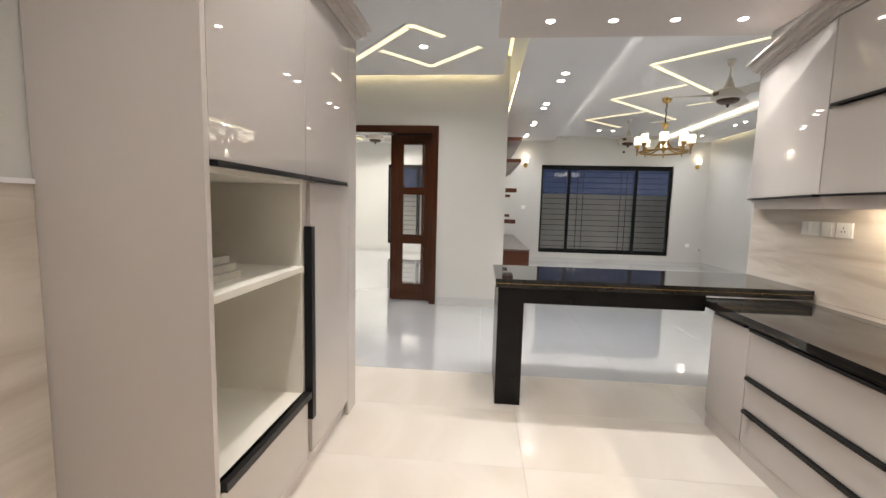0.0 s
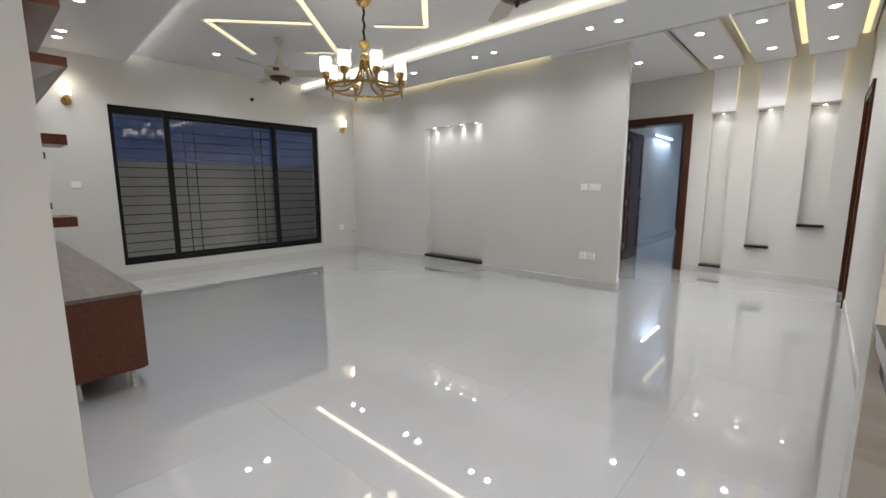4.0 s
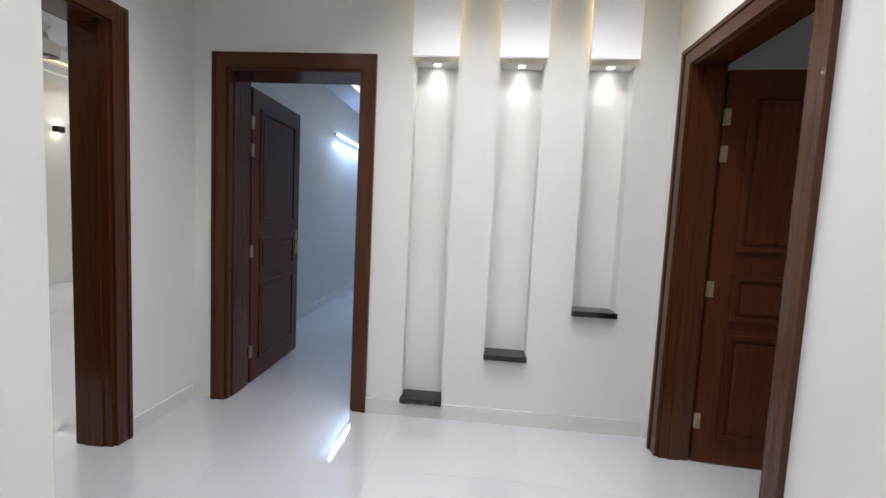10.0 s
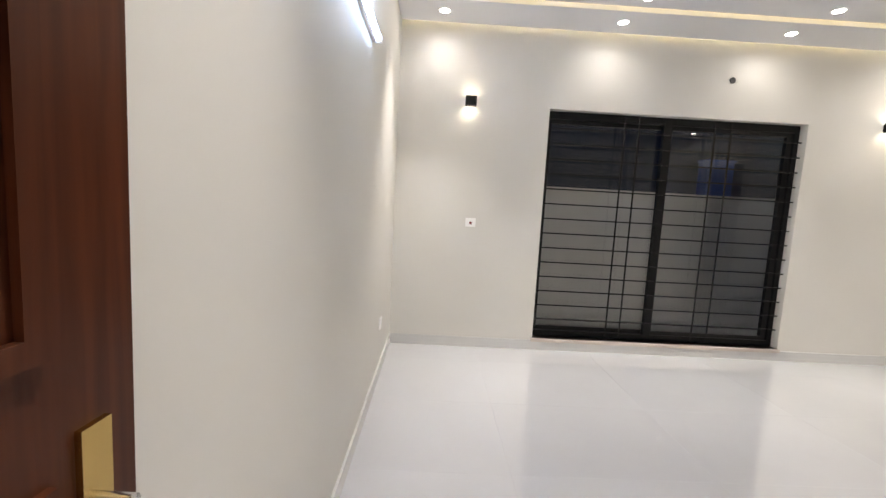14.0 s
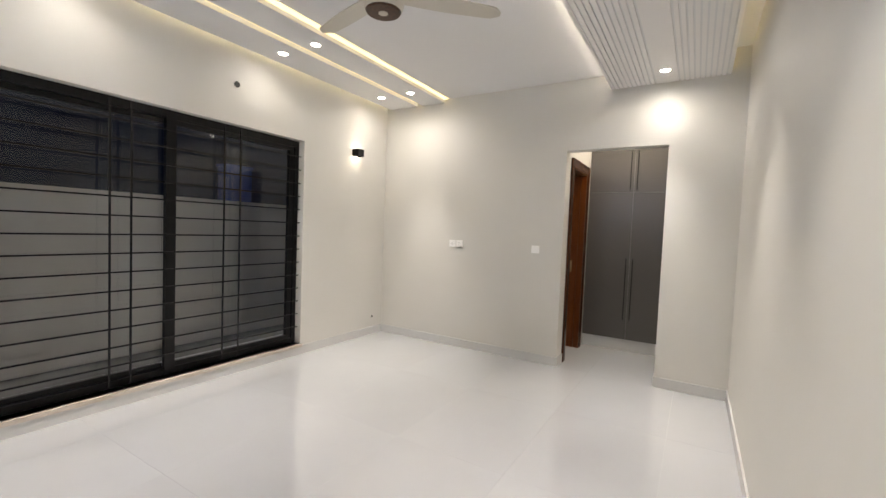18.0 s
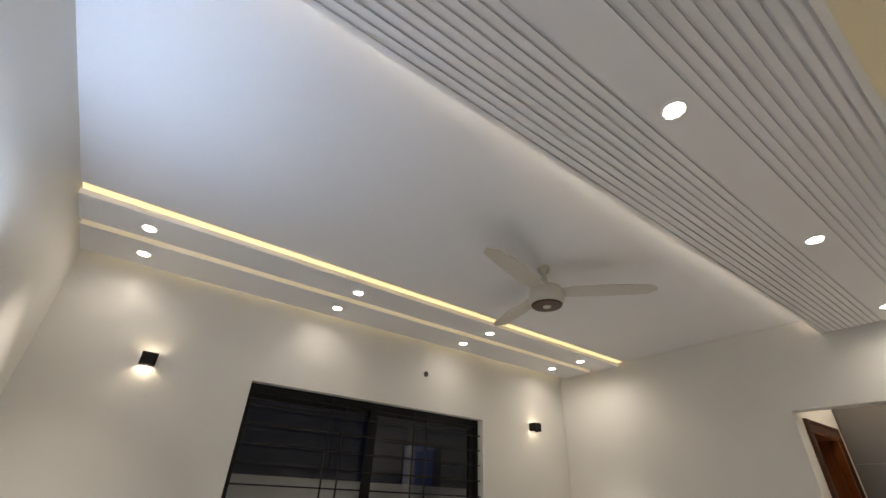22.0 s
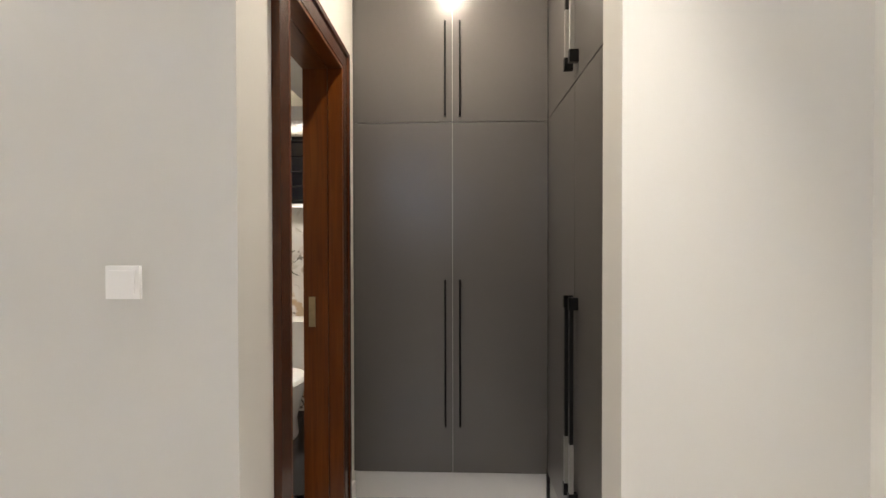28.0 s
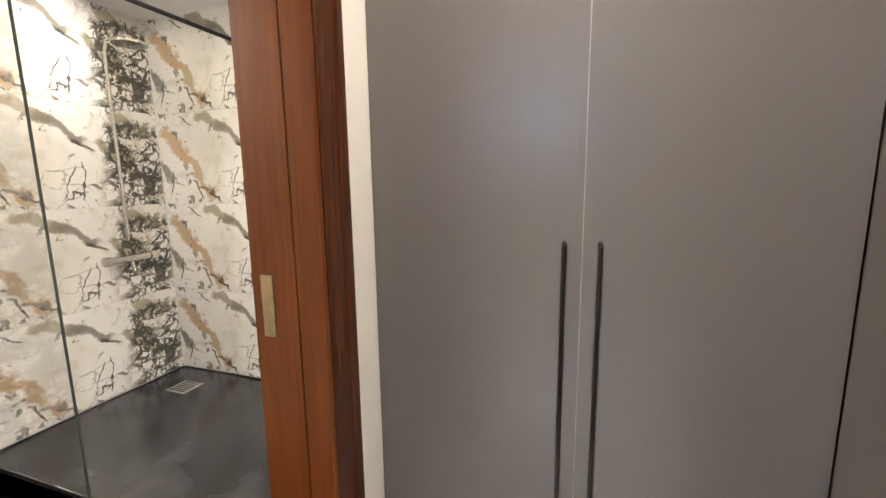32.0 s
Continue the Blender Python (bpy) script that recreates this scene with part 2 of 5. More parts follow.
def obj(name, bm, material, smooth=False):
    bmesh.ops.recalc_face_normals(bm, faces=bm.faces)
    me = bpy.data.meshes.new(name)
    bm.to_mesh(me)
    bm.free()
    me.materials.append(material)
    if smooth:
        for p in me.polygons:
            p.use_smooth = True
        me.set_sharp_from_angle(angle=radians(38))
    return new(name, me)


def part(name, bm, material, parent, label="", smooth=False):
    ob = obj(name, bm, material, smooth)
    ob.parent = parent
    if label:
        ob["label"] = label
    return ob


def thing(name, label, category, group=""):
    ob = new(name)
    ob.empty_display_size = 0.1
    return tagged(ob, label, category, group)


def structure(name, bm, material, label, category="wall"):
    return tagged(obj(name, bm, material), label, category, kind="structure")


def wall(name, axis, u0, u1, t0, t1, z0, z1, label, holes=(), material=None, category="wall"):
    """A wall along x or y from u0 to u1, t0 to t1 thick, with openings (u0, u1, z0, z1)."""
    bm = bmesh.new()

    def put(a, b, c, d):
        if b - a > 1e-4 and d - c > 1e-4:
            box(bm, *((a, b, t0, t1) if axis == "x" else (t0, t1, a, b)), c, d)

    u = u0
    for a, b, c, d in sorted(holes):
        put(u, a, z0, z1)
        put(a, b, z0, c)
        put(a, b, d, z1)
        u = b
    put(u, u1, z0, z1)
    return structure(name, bm, material or M_WALL, label, category)


TOP = 3.4
# ---- walls: living room, kitchen, passage ----
wall("wall_dining", "x", -3.9, 0.02, 5.87, 6.17, 0, TOP, "cream painted wall with a wide sliding door opening", [(-3.4, -0.93, 0, 2.27)])
wall("wall_media", "y", 6.17, 10.96, -0.14, 0.02, 0, TOP, "cream painted wall behind the low media cabinet")
wall("wall_living_window", "x", -0.14, 5.38, 10.96, 11.2, 0, TOP, "white painted wall with a large black window", [(1.16, 4.255, 0.225, 2.375)])
w = wall("wall_living_side", "y", 6.66, 10.96, 5.05, 5.17, 0, TOP, "cream painted wall with a tall lit recess", [(7.76, 8.955, 0.14, 2.255)])
w = wall("wall_living_side_core", "y", 6.66, 10.96, 5.17, 5.41, 0, TOP, "cream painted core of the wall behind the recess")
structure("wall_passage_left", prism([(5.05, 5.697), (5.352, 5.771), (5.444, 6.66), (5.05, 6.66)], 0, TOP), M_WALL, "cream painted end of the living room wall")
wall("wall_passage_end", "x", 5.41, 7.14, 6.675, 6.89, 0, TOP, "cream wall with a bedroom doorway", [(5.582, 6.50, 0, 2.28)])
wall("wall_niches", "y", 3.45, 6.89, 7.14, 7.25, 0, TOP, "cream wall with three tall lit recesses and a doorway",
     [(5.52, 6.46, 0, 2.28), (4.925, 5.195, 0.10, 2.32), (4.388, 4.657, 0.44, 2.32), (3.848, 4.115, 0.765, 2.32)])
wall("wall_niches_core", "y", 3.45, 6.89, 7.25, 7.40, 0, TOP, "cream core of the wall behind the recesses", [(5.52, 6.46, 0, 2.28)])
wall("wall_passage_side", "x", 1.98, 7.14, 3.45, 3.612, 0, TOP, "long cream painted passage wall", [(6.015, 6.928, 0, 2.28)])
wall("wall_kitchen_side", "y", -1.5, 3.74, 1.78, 1.98, 0, TOP, "cream kitchen wall behind the worktop")
wall("wall_kitchen_left", "y", -1.5, 2.80, -1.80, -1.62, 0, TOP, "white kitchen wall behind the tall units")
wall("wall_kitchen_back", "x", -1.80, 1.98, -1.65, -1.5, 0, TOP, "plain cream kitchen back wall")
wall("wall_dining_side", "x", -4.05, -1.62, 2.80, 2.95, 0, TOP, "plain cream wall of the dining space")
wall("wall_dining_left", "y", 2.95, 6.17, -4.05, -3.9, 0, TOP, "plain cream wall of the dining space")
# drawing room behind the sliding door
wall("wall_drawing_left", "y", 6.17, 12.0, -5.2, -5.05, 0, TOP, "white wall of the drawing room")
wall("wall_drawing_back", "x", -5.2, -0.14, 12.0, 12.15, 0, TOP, "white back wall of the drawing room", [(-2.9, -1.2, 0.225, 2.42)])
wall("wall_drawing_front", "x", -5.2, -3.9, 6.02, 6.17, 0, TOP, "white front wall of the drawing room")
wall("wall_drawing_right", "y", 11.2, 12.15, -0.14, 0.0, 0, TOP, "white end wall of the drawing room")
# rooms behind the two passage doors
wall("wall_back_room_far", "y", 2.2, 6.89, 13.2, 13.35, 0, TOP, "pale wall of the back room", material=M_WALL_B)
wall("wall_back_room_low", "x", 8.2, 13.2, 2.2, 2.35, 0, TOP, "pale wall of the back room", material=M_WALL_B)
wall("wall_store_right", "y", 0.9, 3.45, 8.05, 8.2, 0, TOP, "pale wall of the small room")
wall("wall_store_left", "y", 0.9, 3.45, 4.6, 4.75, 0, TOP, "pale wall of the small room")
wall("wall_store_back", "x", 4.6, 8.2, 0.75, 0.9, 0, TOP, "pale wall of the small room")
# bedroom
wall("wall_bed_left", "y", 6.89, 11.32, 5.38, 5.66, 0, TOP, "cream bedroom wall behind the open door", material=M_WALL_B)
wall("wall_bed_window", "x", 5.38, 11.2, 11.32, 11.55, 0, TOP, "cream bedroom wall with a large black sliding window", [(7.105, 9.645, 0.12, 2.378)], material=M_WALL_B)
wall("wall_bed_right", "y", 7.24, 11.32, 11.06, 11.2, 0, TOP, "cream bedroom wall with the wardrobe opening", [(7.845, 8.82, 0, 2.373)], material=M_WALL_B)
wall("wall_bed_near", "x", 7.10, 12.95, 6.89, 7.24, 0, TOP, "long plain cream bedroom wall", material=M_WALL_B)
wall("wall_bath_door", "x", 11.2, 12.95, 8.82, 9.0, 0, TOP, "cream wall with the bathroom doorway", [(11.345, 12.025, 0, 2.252)], material=M_WALL_B)
wall("wall_bed_far", "y", 7.24, 8.83, 12.85, 12.95, 0, TOP, "cream wall behind the wardrobe", material=M_WALL_B)
wall("wall_bath_far", "y", 9.0, 11.32, 13.43, 13.59, 0, TOP, "bathroom wall with a small high window", [(9.24, 9.87, 1.715, 2.28)])
wall("wall_bath_left", "x", 11.2, 13.43, 11.09, 11.32, 0, TOP, "bathroom wall of the shower")
wall("wall_bath_near", "x", 12.95, 13.43, 8.85, 9.0, 0, TOP, "bathroom wall beside the toilet")

# ---- floors and ceilings ----
structure("floor_base", boxes((-5.2, 14.0, -1.65, 12.2, -0.12, -0.004)), M_GROUT, "grey grout bed under the floor tiles", "floor")
structure("roof_slab", boxes((-5.2, 14.0, -1.65, 12.2, TOP, TOP + 0.15)), M_CEIL, "white concrete slab above the ceilings", "ceiling")


def ceiling(name, label, bs, material=None):
    return structure(name, boxes(*bs), material or M_CEIL, label, "ceiling")


ceiling("ceiling_dining", "grey white dining ceiling with a sunken light figure", [(-3.9, -0.06, 2.95, 5.78, 2.95, 3.02), (-1.62, -0.20, -1.5, 2.95, 2.95, 3.02)])
ceiling("ceiling_kitchen", "white kitchen ceiling", [(-0.20, 1.78, -1.5, 3.15, 2.95, 3.02)])
ceiling("ceiling_bar_drop", "lowered grey ceiling panel above the bar", [(-0.19, 1.78, 3.15, 3.79, 2.63, 3.02)], M_CABSIDE)
ceiling("ceiling_living", "white stepped living room ceiling", [
    (3.98, 4.97, 3.63, 10.96, 2.95, 3.0),
    (1.0, 3.98, 3.79, 10.96, 3.05, 3.09), (-0.02, 0.13, 3.79, 5.8, 3.2, 3.24), (-3.9, -0.02, 5.78, 5.87, 3.2, 3.24)])
structure("ceiling_living_side", prism([(0.13, 3.79), (1.06, 3.79), (1.42, 10.96), (0.13, 10.96)], 2.95, 2.962), M_CEIL, "white lowered side strip of the living room ceiling", "ceiling")
ceiling("ceiling_passage", "white passage ceiling in lowered strips", [
    (4.97, 7.14, 5.34, 6.66, 2.93, 2.98), (4.97, 7.08, 4.85, 5.27, 2.93, 2.98), (4.97, 7.08, 4.31, 4.73, 2.93, 2.98), (4.97, 7.08, 3.77, 4.19, 2.93, 2.98)])
ceiling("ceiling_passage_upper", "white upper passage ceiling", [(4.97, 7.14, 3.63, 5.34, 3.10, 3.14)])
ceiling("ceiling_drawing", "white drawing room ceiling", [(-5.05, -0.14, 6.17, 12.0, 3.0, 3.05)])
ceiling("ceiling_back_room", "white back room ceiling", [(7.40, 13.2, 2.35, 6.89, 3.0, 3.05)])
ceiling("ceiling_store", "white small room ceiling", [(4.75, 8.05, 0.9, 3.45, 3.0, 3.05)])
ceiling("ceiling_bedroom", "white bedroom ceiling", [(5.66, 11.06, 7.95, 10.33, 3.12, 3.16), (5.66, 7.0, 6.89, 7.42, 3.12, 3.16), (5.66, 11.06, 10.33, 11.32, 3.2, 3.24), (5.66, 11.06, 7.24, 7.95, 3.2, 3.24)])
ceiling("ceiling_bedroom_strips", "white lowered ceiling strips beside the bedroom window", [(5.66, 11.06, 10.40, 10.735, 3.075, 3.12), (5.66, 11.06, 10.82, 11.25, 3.075, 3.12)])
ceiling("ceiling_vestibule", "white wardrobe ceiling", [(11.2, 12.95, 7.24, 8.82, 3.072, 3.12)])
ceiling("ceiling_bath", "white bathroom ceiling with a lit recess", [(11.2, 13.43, 9.0, 11.09, 2.95, 3.0), (11.2, 13.43, 9.0, 9.35, 2.405, 2.53), (11.2, 13.43, 10.70, 11.09, 2.405, 2.53), (11.2, 11.6, 9.35, 10.70, 2.405, 2.53), (13.08, 13.43, 9.35, 10.70, 2.405, 2.53)])


def lamp(name, kind, energy, loc, color, size=0.05, target=None, spot=2.0, blend=0.8):
    d = bpy.data.lights.new(name, kind)
    d.energy, d.color = energy, color
    if kind == "SPOT":
        d.spot_size, d.spot_blend, d.shadow_soft_size = spot, blend, size
    elif kind == "POINT":
        d.shadow_soft_size = size
    ob = new(name, d)
    ob.matrix_world = look(loc, target or (loc[0], loc[1] + 1e-4, loc[2] - 1))
    return ob


WARM = (1.0, 0.96, 0.93)
NEUT = (1.0, 0.985, 1.0)
BEDW = (1.0, 0.95, 0.88)
VEST = (1.0, 0.89, 0.73)
DOWN = None


def downlight(x, y, z, energy=22.0, group="recessed ceiling downlights", color=WARM, spot=2.45, scale=1.0, core=0.0):
    """A fixture and its beam; core is a narrow inner beam straight down."""
    global DOWN
    if DOWN is None:
        th = thing("downlight", "small round white recessed downlight, lit", "downlight", group)
        part("ring", turned([(0.052, 0.0), (0.052, -0.004), (0.046, -0.007), (0.040, -0.004), (0.040, 0.0)], 24), M_RING, th, smooth=True)
        part("lens", turned([(0.039, -0.001), (0.037, -0.004), (0.001, -0.005)], 24), M_LAMP, th, "glowing lens", smooth=True)
        DOWN = th
        th.matrix_world = pose(x, y, z)
    else:
        th = copy_thing(DOWN, pose(x, y, z) @ Matrix.Diagonal((scale, scale, scale, 1)))
        th["group"] = group
    lamp("downlight_beam", "SPOT", energy, (x, y, z - 0.012), color, 0.035, spot=spot, blend=1.0)
    if core:
        lamp("downlight_core_beam", "SPOT", core, (x, y, z - 0.012), color, 0.035, spot=0.95, blend=1.0)
    return th


# ceiling downlights, in pairs
for yy in (4.3, 5.88, 7.39, 8.85, 10.25):
    for d in (-0.15, 0.15):
        downlight(0.68, yy + d, 2.95, 22, color=NEUT)
for yy in (4.25, 5.75, 7.27, 8.70, 10.2):
    for d in (-0.15, 0.15):
        downlight(4.39, yy + d, 2.95, 22, color=NEUT, scale=0.8)
downlight(2.24, 10.1, 3.05, 22, color=NEUT)
downlight(2.54, 10.1, 3.05, 22, color=NEUT)
for xx in (0.16, 0.59, 1.0, 1.44):
    downlight(xx, 3.5, 2.63, 30, scale=0.7)
downlight(-0.93, 4.83, 2.95, 68)
downlight(-2.6, 4.83, 2.95, 68)
for xx, yy, watts in ((-0.75, 0.4, 64), (-0.75, 1.9, 64), (0.6, 0.4, 44), (0.6, 1.9, 44)):
    downlight(xx, yy, 2.95, watts)
for yy in (5.06, 4.52, 3.98):
    for xx, watts in ((5.3, 24), (6.42, 37)):
        downlight(xx, yy, 2.93, watts, color=WARM)
downlight(6.0, 5.9, 2.93, 55, color=BEDW, spot=2.4)
for xx, yy in ((-1.2, 7.2), (-1.2, 9.5), (-3.72, 7.2), (-3.72, 9.0), (-3.72, 10.77), (-2.4, 11.3)):
    downlight(xx, yy, 3.0, 125, color=BEDW, spot=2.7)
for k, xx in enumerate((6.05, 7.61, 9.11, 10.56)):
    downlight(xx, 10.58, 3.075, (105, 115, 125, 22)[k], color=BEDW, spot=2.95 if xx > 10 else 1.3, core=105 if xx > 10 else 0)
    downlight(xx, 11.02, 3.075, 6, color=BEDW, spot=2.9)
for k, xx in enumerate((6.2, 7.71, 9.25, 10.72)):
    downlight(xx, 7.89, 2.97, (80, 95, 112, 17)[k], color=BEDW, spot=2.95 if xx > 10 else 1.35, core=95 if xx > 10 else 0)
downlight(11.72, 8.30, 3.072, 55, color=VEST, spot=3.05)
downlight(10.10, 6.17, 3.0, 4, color=NEUT)
downlight(10.42, 6.19, 3.0, 4, color=NEUT)
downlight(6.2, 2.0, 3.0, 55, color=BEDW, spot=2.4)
for xx, yy, watts in ((11.4, 9.9, 36), (12.85, 10.86, 6), (12.25, 10.86, 1.6), (13.25, 9.6, 36)):
    downlight(xx, yy, 2.405, watts, color=(1.0, 0.92, 0.81), spot=1.8)


# ---- light strips in the ceiling coves ----
def strip(label, b, material=None, group="ceiling light strips"):
    th = tagged(obj("light_strip", boxes(b), material or M_LED), label, "light strip", group)
    return th


M_LEDS = emit("led_dim_strip", (1.0, 0.95, 0.86), 8.0)
WARMS = "thin warm yellow light strip in a ceiling cove, lit"
strip(WARMS, (-3.85, -0.1, 5.79, 5.81, 3.03, 3.04), M_COVE)
strip(WARMS, (0.135, 0.155, 5.9, 10.9, 3.01, 3.02), M_COVE)
strip(WARMS, (-0.01, 0.02, 3.85, 5.8, 3.185, 3.198))
strip(WARMS, (4.945, 4.965, 5.75, 10.9, 3.01, 3.02), M_COVE)
strip("bright white light strip along the ceiling step, lit", (3.945, 3.975, 3.85, 10.9, 3.005, 3.045), M_LEDW)
tagged(obj("light_strip", prism([(1.020, 3.85), (1.036, 3.85), (1.386, 10.94), (1.370, 10.94)], 2.964, 2.974), M_LEDS), "soft thin light strip along the ceiling step, lit", "light strip", "ceiling light strips")
for yy in (5.305, 4.79, 4.25, 3.70):
    strip(WARMS, (5.0, 7.12, yy - 0.03, yy + 0.03, 3.088, 3.098), M_SLOT)
strip(WARMS, (4.975, 4.995, 3.7, 5.3, 3.02, 3.05))
for xx in (-3.5, -3.95):
    strip(WARMS, (xx - 0.035, xx + 0.035, 6.5, 11.5, 2.994, 3.004), M_SLOT)
strip(WARMS, (5.67, 11.05, 11.20, 11.22, 3.125, 3.135), M_COVE)
for y0, y1 in ((10.334, 10.396), (10.74, 10.815)):
    strip(WARMS, (5.67, 11.05, y0, y1, 3.112, 3.118), M_SLOT)
strip("bright white light strip along the ribbed panel, lit", (5.67, 11.05, 8.36, 8.38, 3.0225, 3.032), M_COVEW)
strip(WARMS, (5.67, 11.05, 7.40, 7.415, 3.0225, 3.03), M_COVEL)
for b in ((11.65, 13.1, 9.32, 9.34, 2.535, 2.545), (11.65, 13.1, 10.72, 10.74, 2.535, 2.545), (13.10, 13.12, 9.4, 10.65, 2.535, 2.545)):
    strip(WARMS, b, M_COVEB)


def figure(points, width, z, label):
    """A sunken light line on a ceiling along a run of plan points."""
    for (x0, y0), (x1, y1) in points:
        d = Vector((x1 - x0, y1 - y0, 0)).normalized()
        n = Vector((-d.y, d.x, 0)) * width / 2
        for zz in (z - 0.004,):
            bm = bmesh.new()
            lo = [bm.verts.new((p.x, p.y, zz)) for p in (Vector((x0, y0, 0)) - n, Vector((x1, y1, 0)) - n, Vector((x1, y1, 0)) + n, Vector((x0, y0, 0)) + n)]
            hi = [bm.verts.new((v.co.x, v.co.y, zz + 0.02)) for v in lo]
            bm.faces.new(lo[::-1])
            bm.faces.new(hi)
            for i in range(4):
                bm.faces.new((lo[i], lo[(i + 1) % 4], hi[(i + 1) % 4], hi[i]))
            tagged(obj("ceiling_light_line", bm, M_LINE), label, "light line", "sunken ceiling light lines")
        a, e, s = Vector((x0, y0, 0)), Vector((x1, y1, 0)), n * 1.55
        bead = prism([(p.x, p.y) for p in (a + s, e + s, e + s * 1.3, a + s * 1.3)], z - 0.010, z + 0.01)
        tagged(obj("ceiling_bead", bead, M_CEIL), "slim raised bead beside a ceiling light line", "ceiling trim", kind="structure")


M_LINE = emit("ceiling_line_glow", (1.0, 0.88, 0.58), 0.72)
LL = "straight warm light line sunk into the ceiling, lit"
figure([((1.68, 5.74), (2.5, 4.95)), ((1.68, 5.74), (3.42, 7.36)), ((1.71, 7.38), (2.46, 6.58)), ((1.71, 7.38), (3.30, 8.86)), ((1.71, 8.95), (2.52, 8.22)),
        ((1.71, 8.95), (2.58, 9.72)), ((3.42, 7.36), (3.02, 7.76)), ((2.62, 5.06), (3.28, 5.70)), ((3.28, 5.70), (3.06, 5.93)), ((3.32, 8.86), (3.0, 9.18))], 0.055, 3.05, LL)
figure([((9.41, 6.47), (11.10, 6.47)), ((11.10, 6.47), (11.10, 3.6)), ((9.41, 6.47), (9.41, 3.6))], 0.07, 3.0, LL)
figure([((-0.97, 4.31), (-0.70, 4.58)), ((-0.97, 4.31), (-1.86, 5.32)), ((-1.40, 4.93), (-0.92, 5.45)), ((-0.92, 5.45), (-0.35, 4.85))], 0.06, 2.95, LL)

# ribbed panel above the wardrobe side of the bedroom
rib = tagged(new("ribbed_ceiling_panel"), "pale grey ribbed ceiling panel with round downlights", "ceiling panel", kind="structure")
part("panel_back", boxes((5.66, 11.06, 7.38, 8.40, 2.9805, 3.02)), M_CEIL, rib)
M_RIB = mat("ribbed_panel_paint", (0.78, 0.765, 0.755), 0.5, noise_scale=0.7, noise_amt=0.02)
rb = soft(boxes((5.66, 11.06, 0, 0.029, 0, 0.011)), 0.004, 2)
rme = obj("rib", rb, M_RIB).data
bpy.data.objects.remove(bpy.data.objects["rib"])
for i in range(10):
    for y in (7.381 + i * 0.0412, 8.370 - i * 0.0412):
        o = new("rib", rme)
        o.parent = rib
        o.matrix_world = pose(0, y, 2.970)
part("flat_strip", soft(boxes((5.66, 11.06, 7.796, 7.984, 2.970, 2.981)), 0.003), M_RIB, rib, "plain strip that holds the downlights")

# white boards above the passage recesses
for y0, y1 in ((4.915, 5.205), (4.375, 4.667), (3.838, 4.125)):
    b = obj("niche_board", soft(boxes((7.085, 7.108, y0, y1, 2.34, 2.928)), 0.003), M_BOARD)
    tagged(b, "white upright board above a lit wall recess", "wall panel", "boards above the recesses")
    for ya in (y0 + 0.012, y1 - 0.022):
        strip("thin yellow light strip behind a white board, lit", (7.126, 7.139, ya, ya + 0.01, 2.36, 2.92), M_COVEL, "board light strips")


def black_shelf(b, label, group):
    return tagged(obj("niche_shelf", soft(boxes(b), 0.004), M_GRANITE), label, "shelf", group)


for y0, y1, z in ((4.925, 5.195, 0.10), (4.388, 4.657, 0.44), (3.848, 4.115, 0.765)):
    black_shelf((7.095, 7.249, y0 - 0.004, y1 + 0.004, z - 0.0, z + 0.035), "black granite shelf at the foot of a lit recess", "recess shelves")
    downlight(7.185, (y0 + y1) / 2, 2.32, 1.5, "recess downlights", spot=2.2, scale=0.5)
black_shelf((5.01, 5.169, 7.75, 8.965, 0.10, 0.145), "long black granite shelf at the foot of the wall recess", "recess shelves")
for yy in (7.93, 8.22, 8.51, 8.80):
    downlight(5.11, yy, 2.255, 2.2, "recess downlights", spot=2.2, scale=0.5)


# ---- skirting ----
def skirting(name, axis, u0, u1, t0, t1, h=0.10):
    b = (u0, u1, t0, t1, 0, h) if axis == "x" else (t0, t1, u0, u1, 0, h)
    return structure(name, soft(boxes(b), 0.003, 1), M_SKIRT, "grey white tile skirting along the wall foot", "skirting")


for k, a in enumerate((("y", 5.697, 10.96, 5.038, 5.05), ("x", 6.59, 7.14, 6.663, 6.675), ("y", 3.63, 5.44, 7.128, 7.14),
                       ("x", 1.99, 5.93, 3.612, 3.624), ("x", -0.85, 0.02, 5.858, 5.87), ("y", 5.87, 10.96, 0.02, 0.032), ("x", 0.02, 5.05, 10.948, 10.96), ("y", 6.9, 11.32, 5.66, 5.672),
                       ("x", 5.66, 11.06, 11.308, 11.32), ("y", 8.82, 11.32, 11.048, 11.06), ("y", 7.24, 7.845, 11.048, 11.06), ("x", 7.10, 11.06, 7.24, 7.252), ("x", 7.40, 13.2, 6.878, 6.89),
                       ("x", 11.06, 11.298, 8.808, 8.82), ("x", 12.104, 12.25, 8.808, 8.82), ("x", 11.06, 11.2, 7.845, 7.857))):
    skirting("baseboard_%d" % (k + 1), *a)


for k, pts in enumerate(([(5.038, 5.697), (5.045, 5.685), (5.36, 5.762), (5.352, 5.771)], [(5.352, 5.771), (5.36, 5.762), (5.456, 6.675), (5.444, 6.675)])):
    structure("baseboard_end_%d" % (k + 1), prism(pts, 0, 0.10), M_SKIRT, "grey white tile skirting along the wall foot", "skirting")


# ---- doors ----
def ring(x0, x1, z0, z1, wd, y0, y1):
    """A rectangular moulding frame in the x-z plane."""
    return boxes((x0, x1, y0, y1, z0, z0 + wd), (x0, x1, y0, y1, z1 - wd, z1), (x0, x0 + wd, y0, y1, z0 + wd, z1 - wd), (x1 - wd, x1, y0, y1, z0 + wd, z1 - wd))


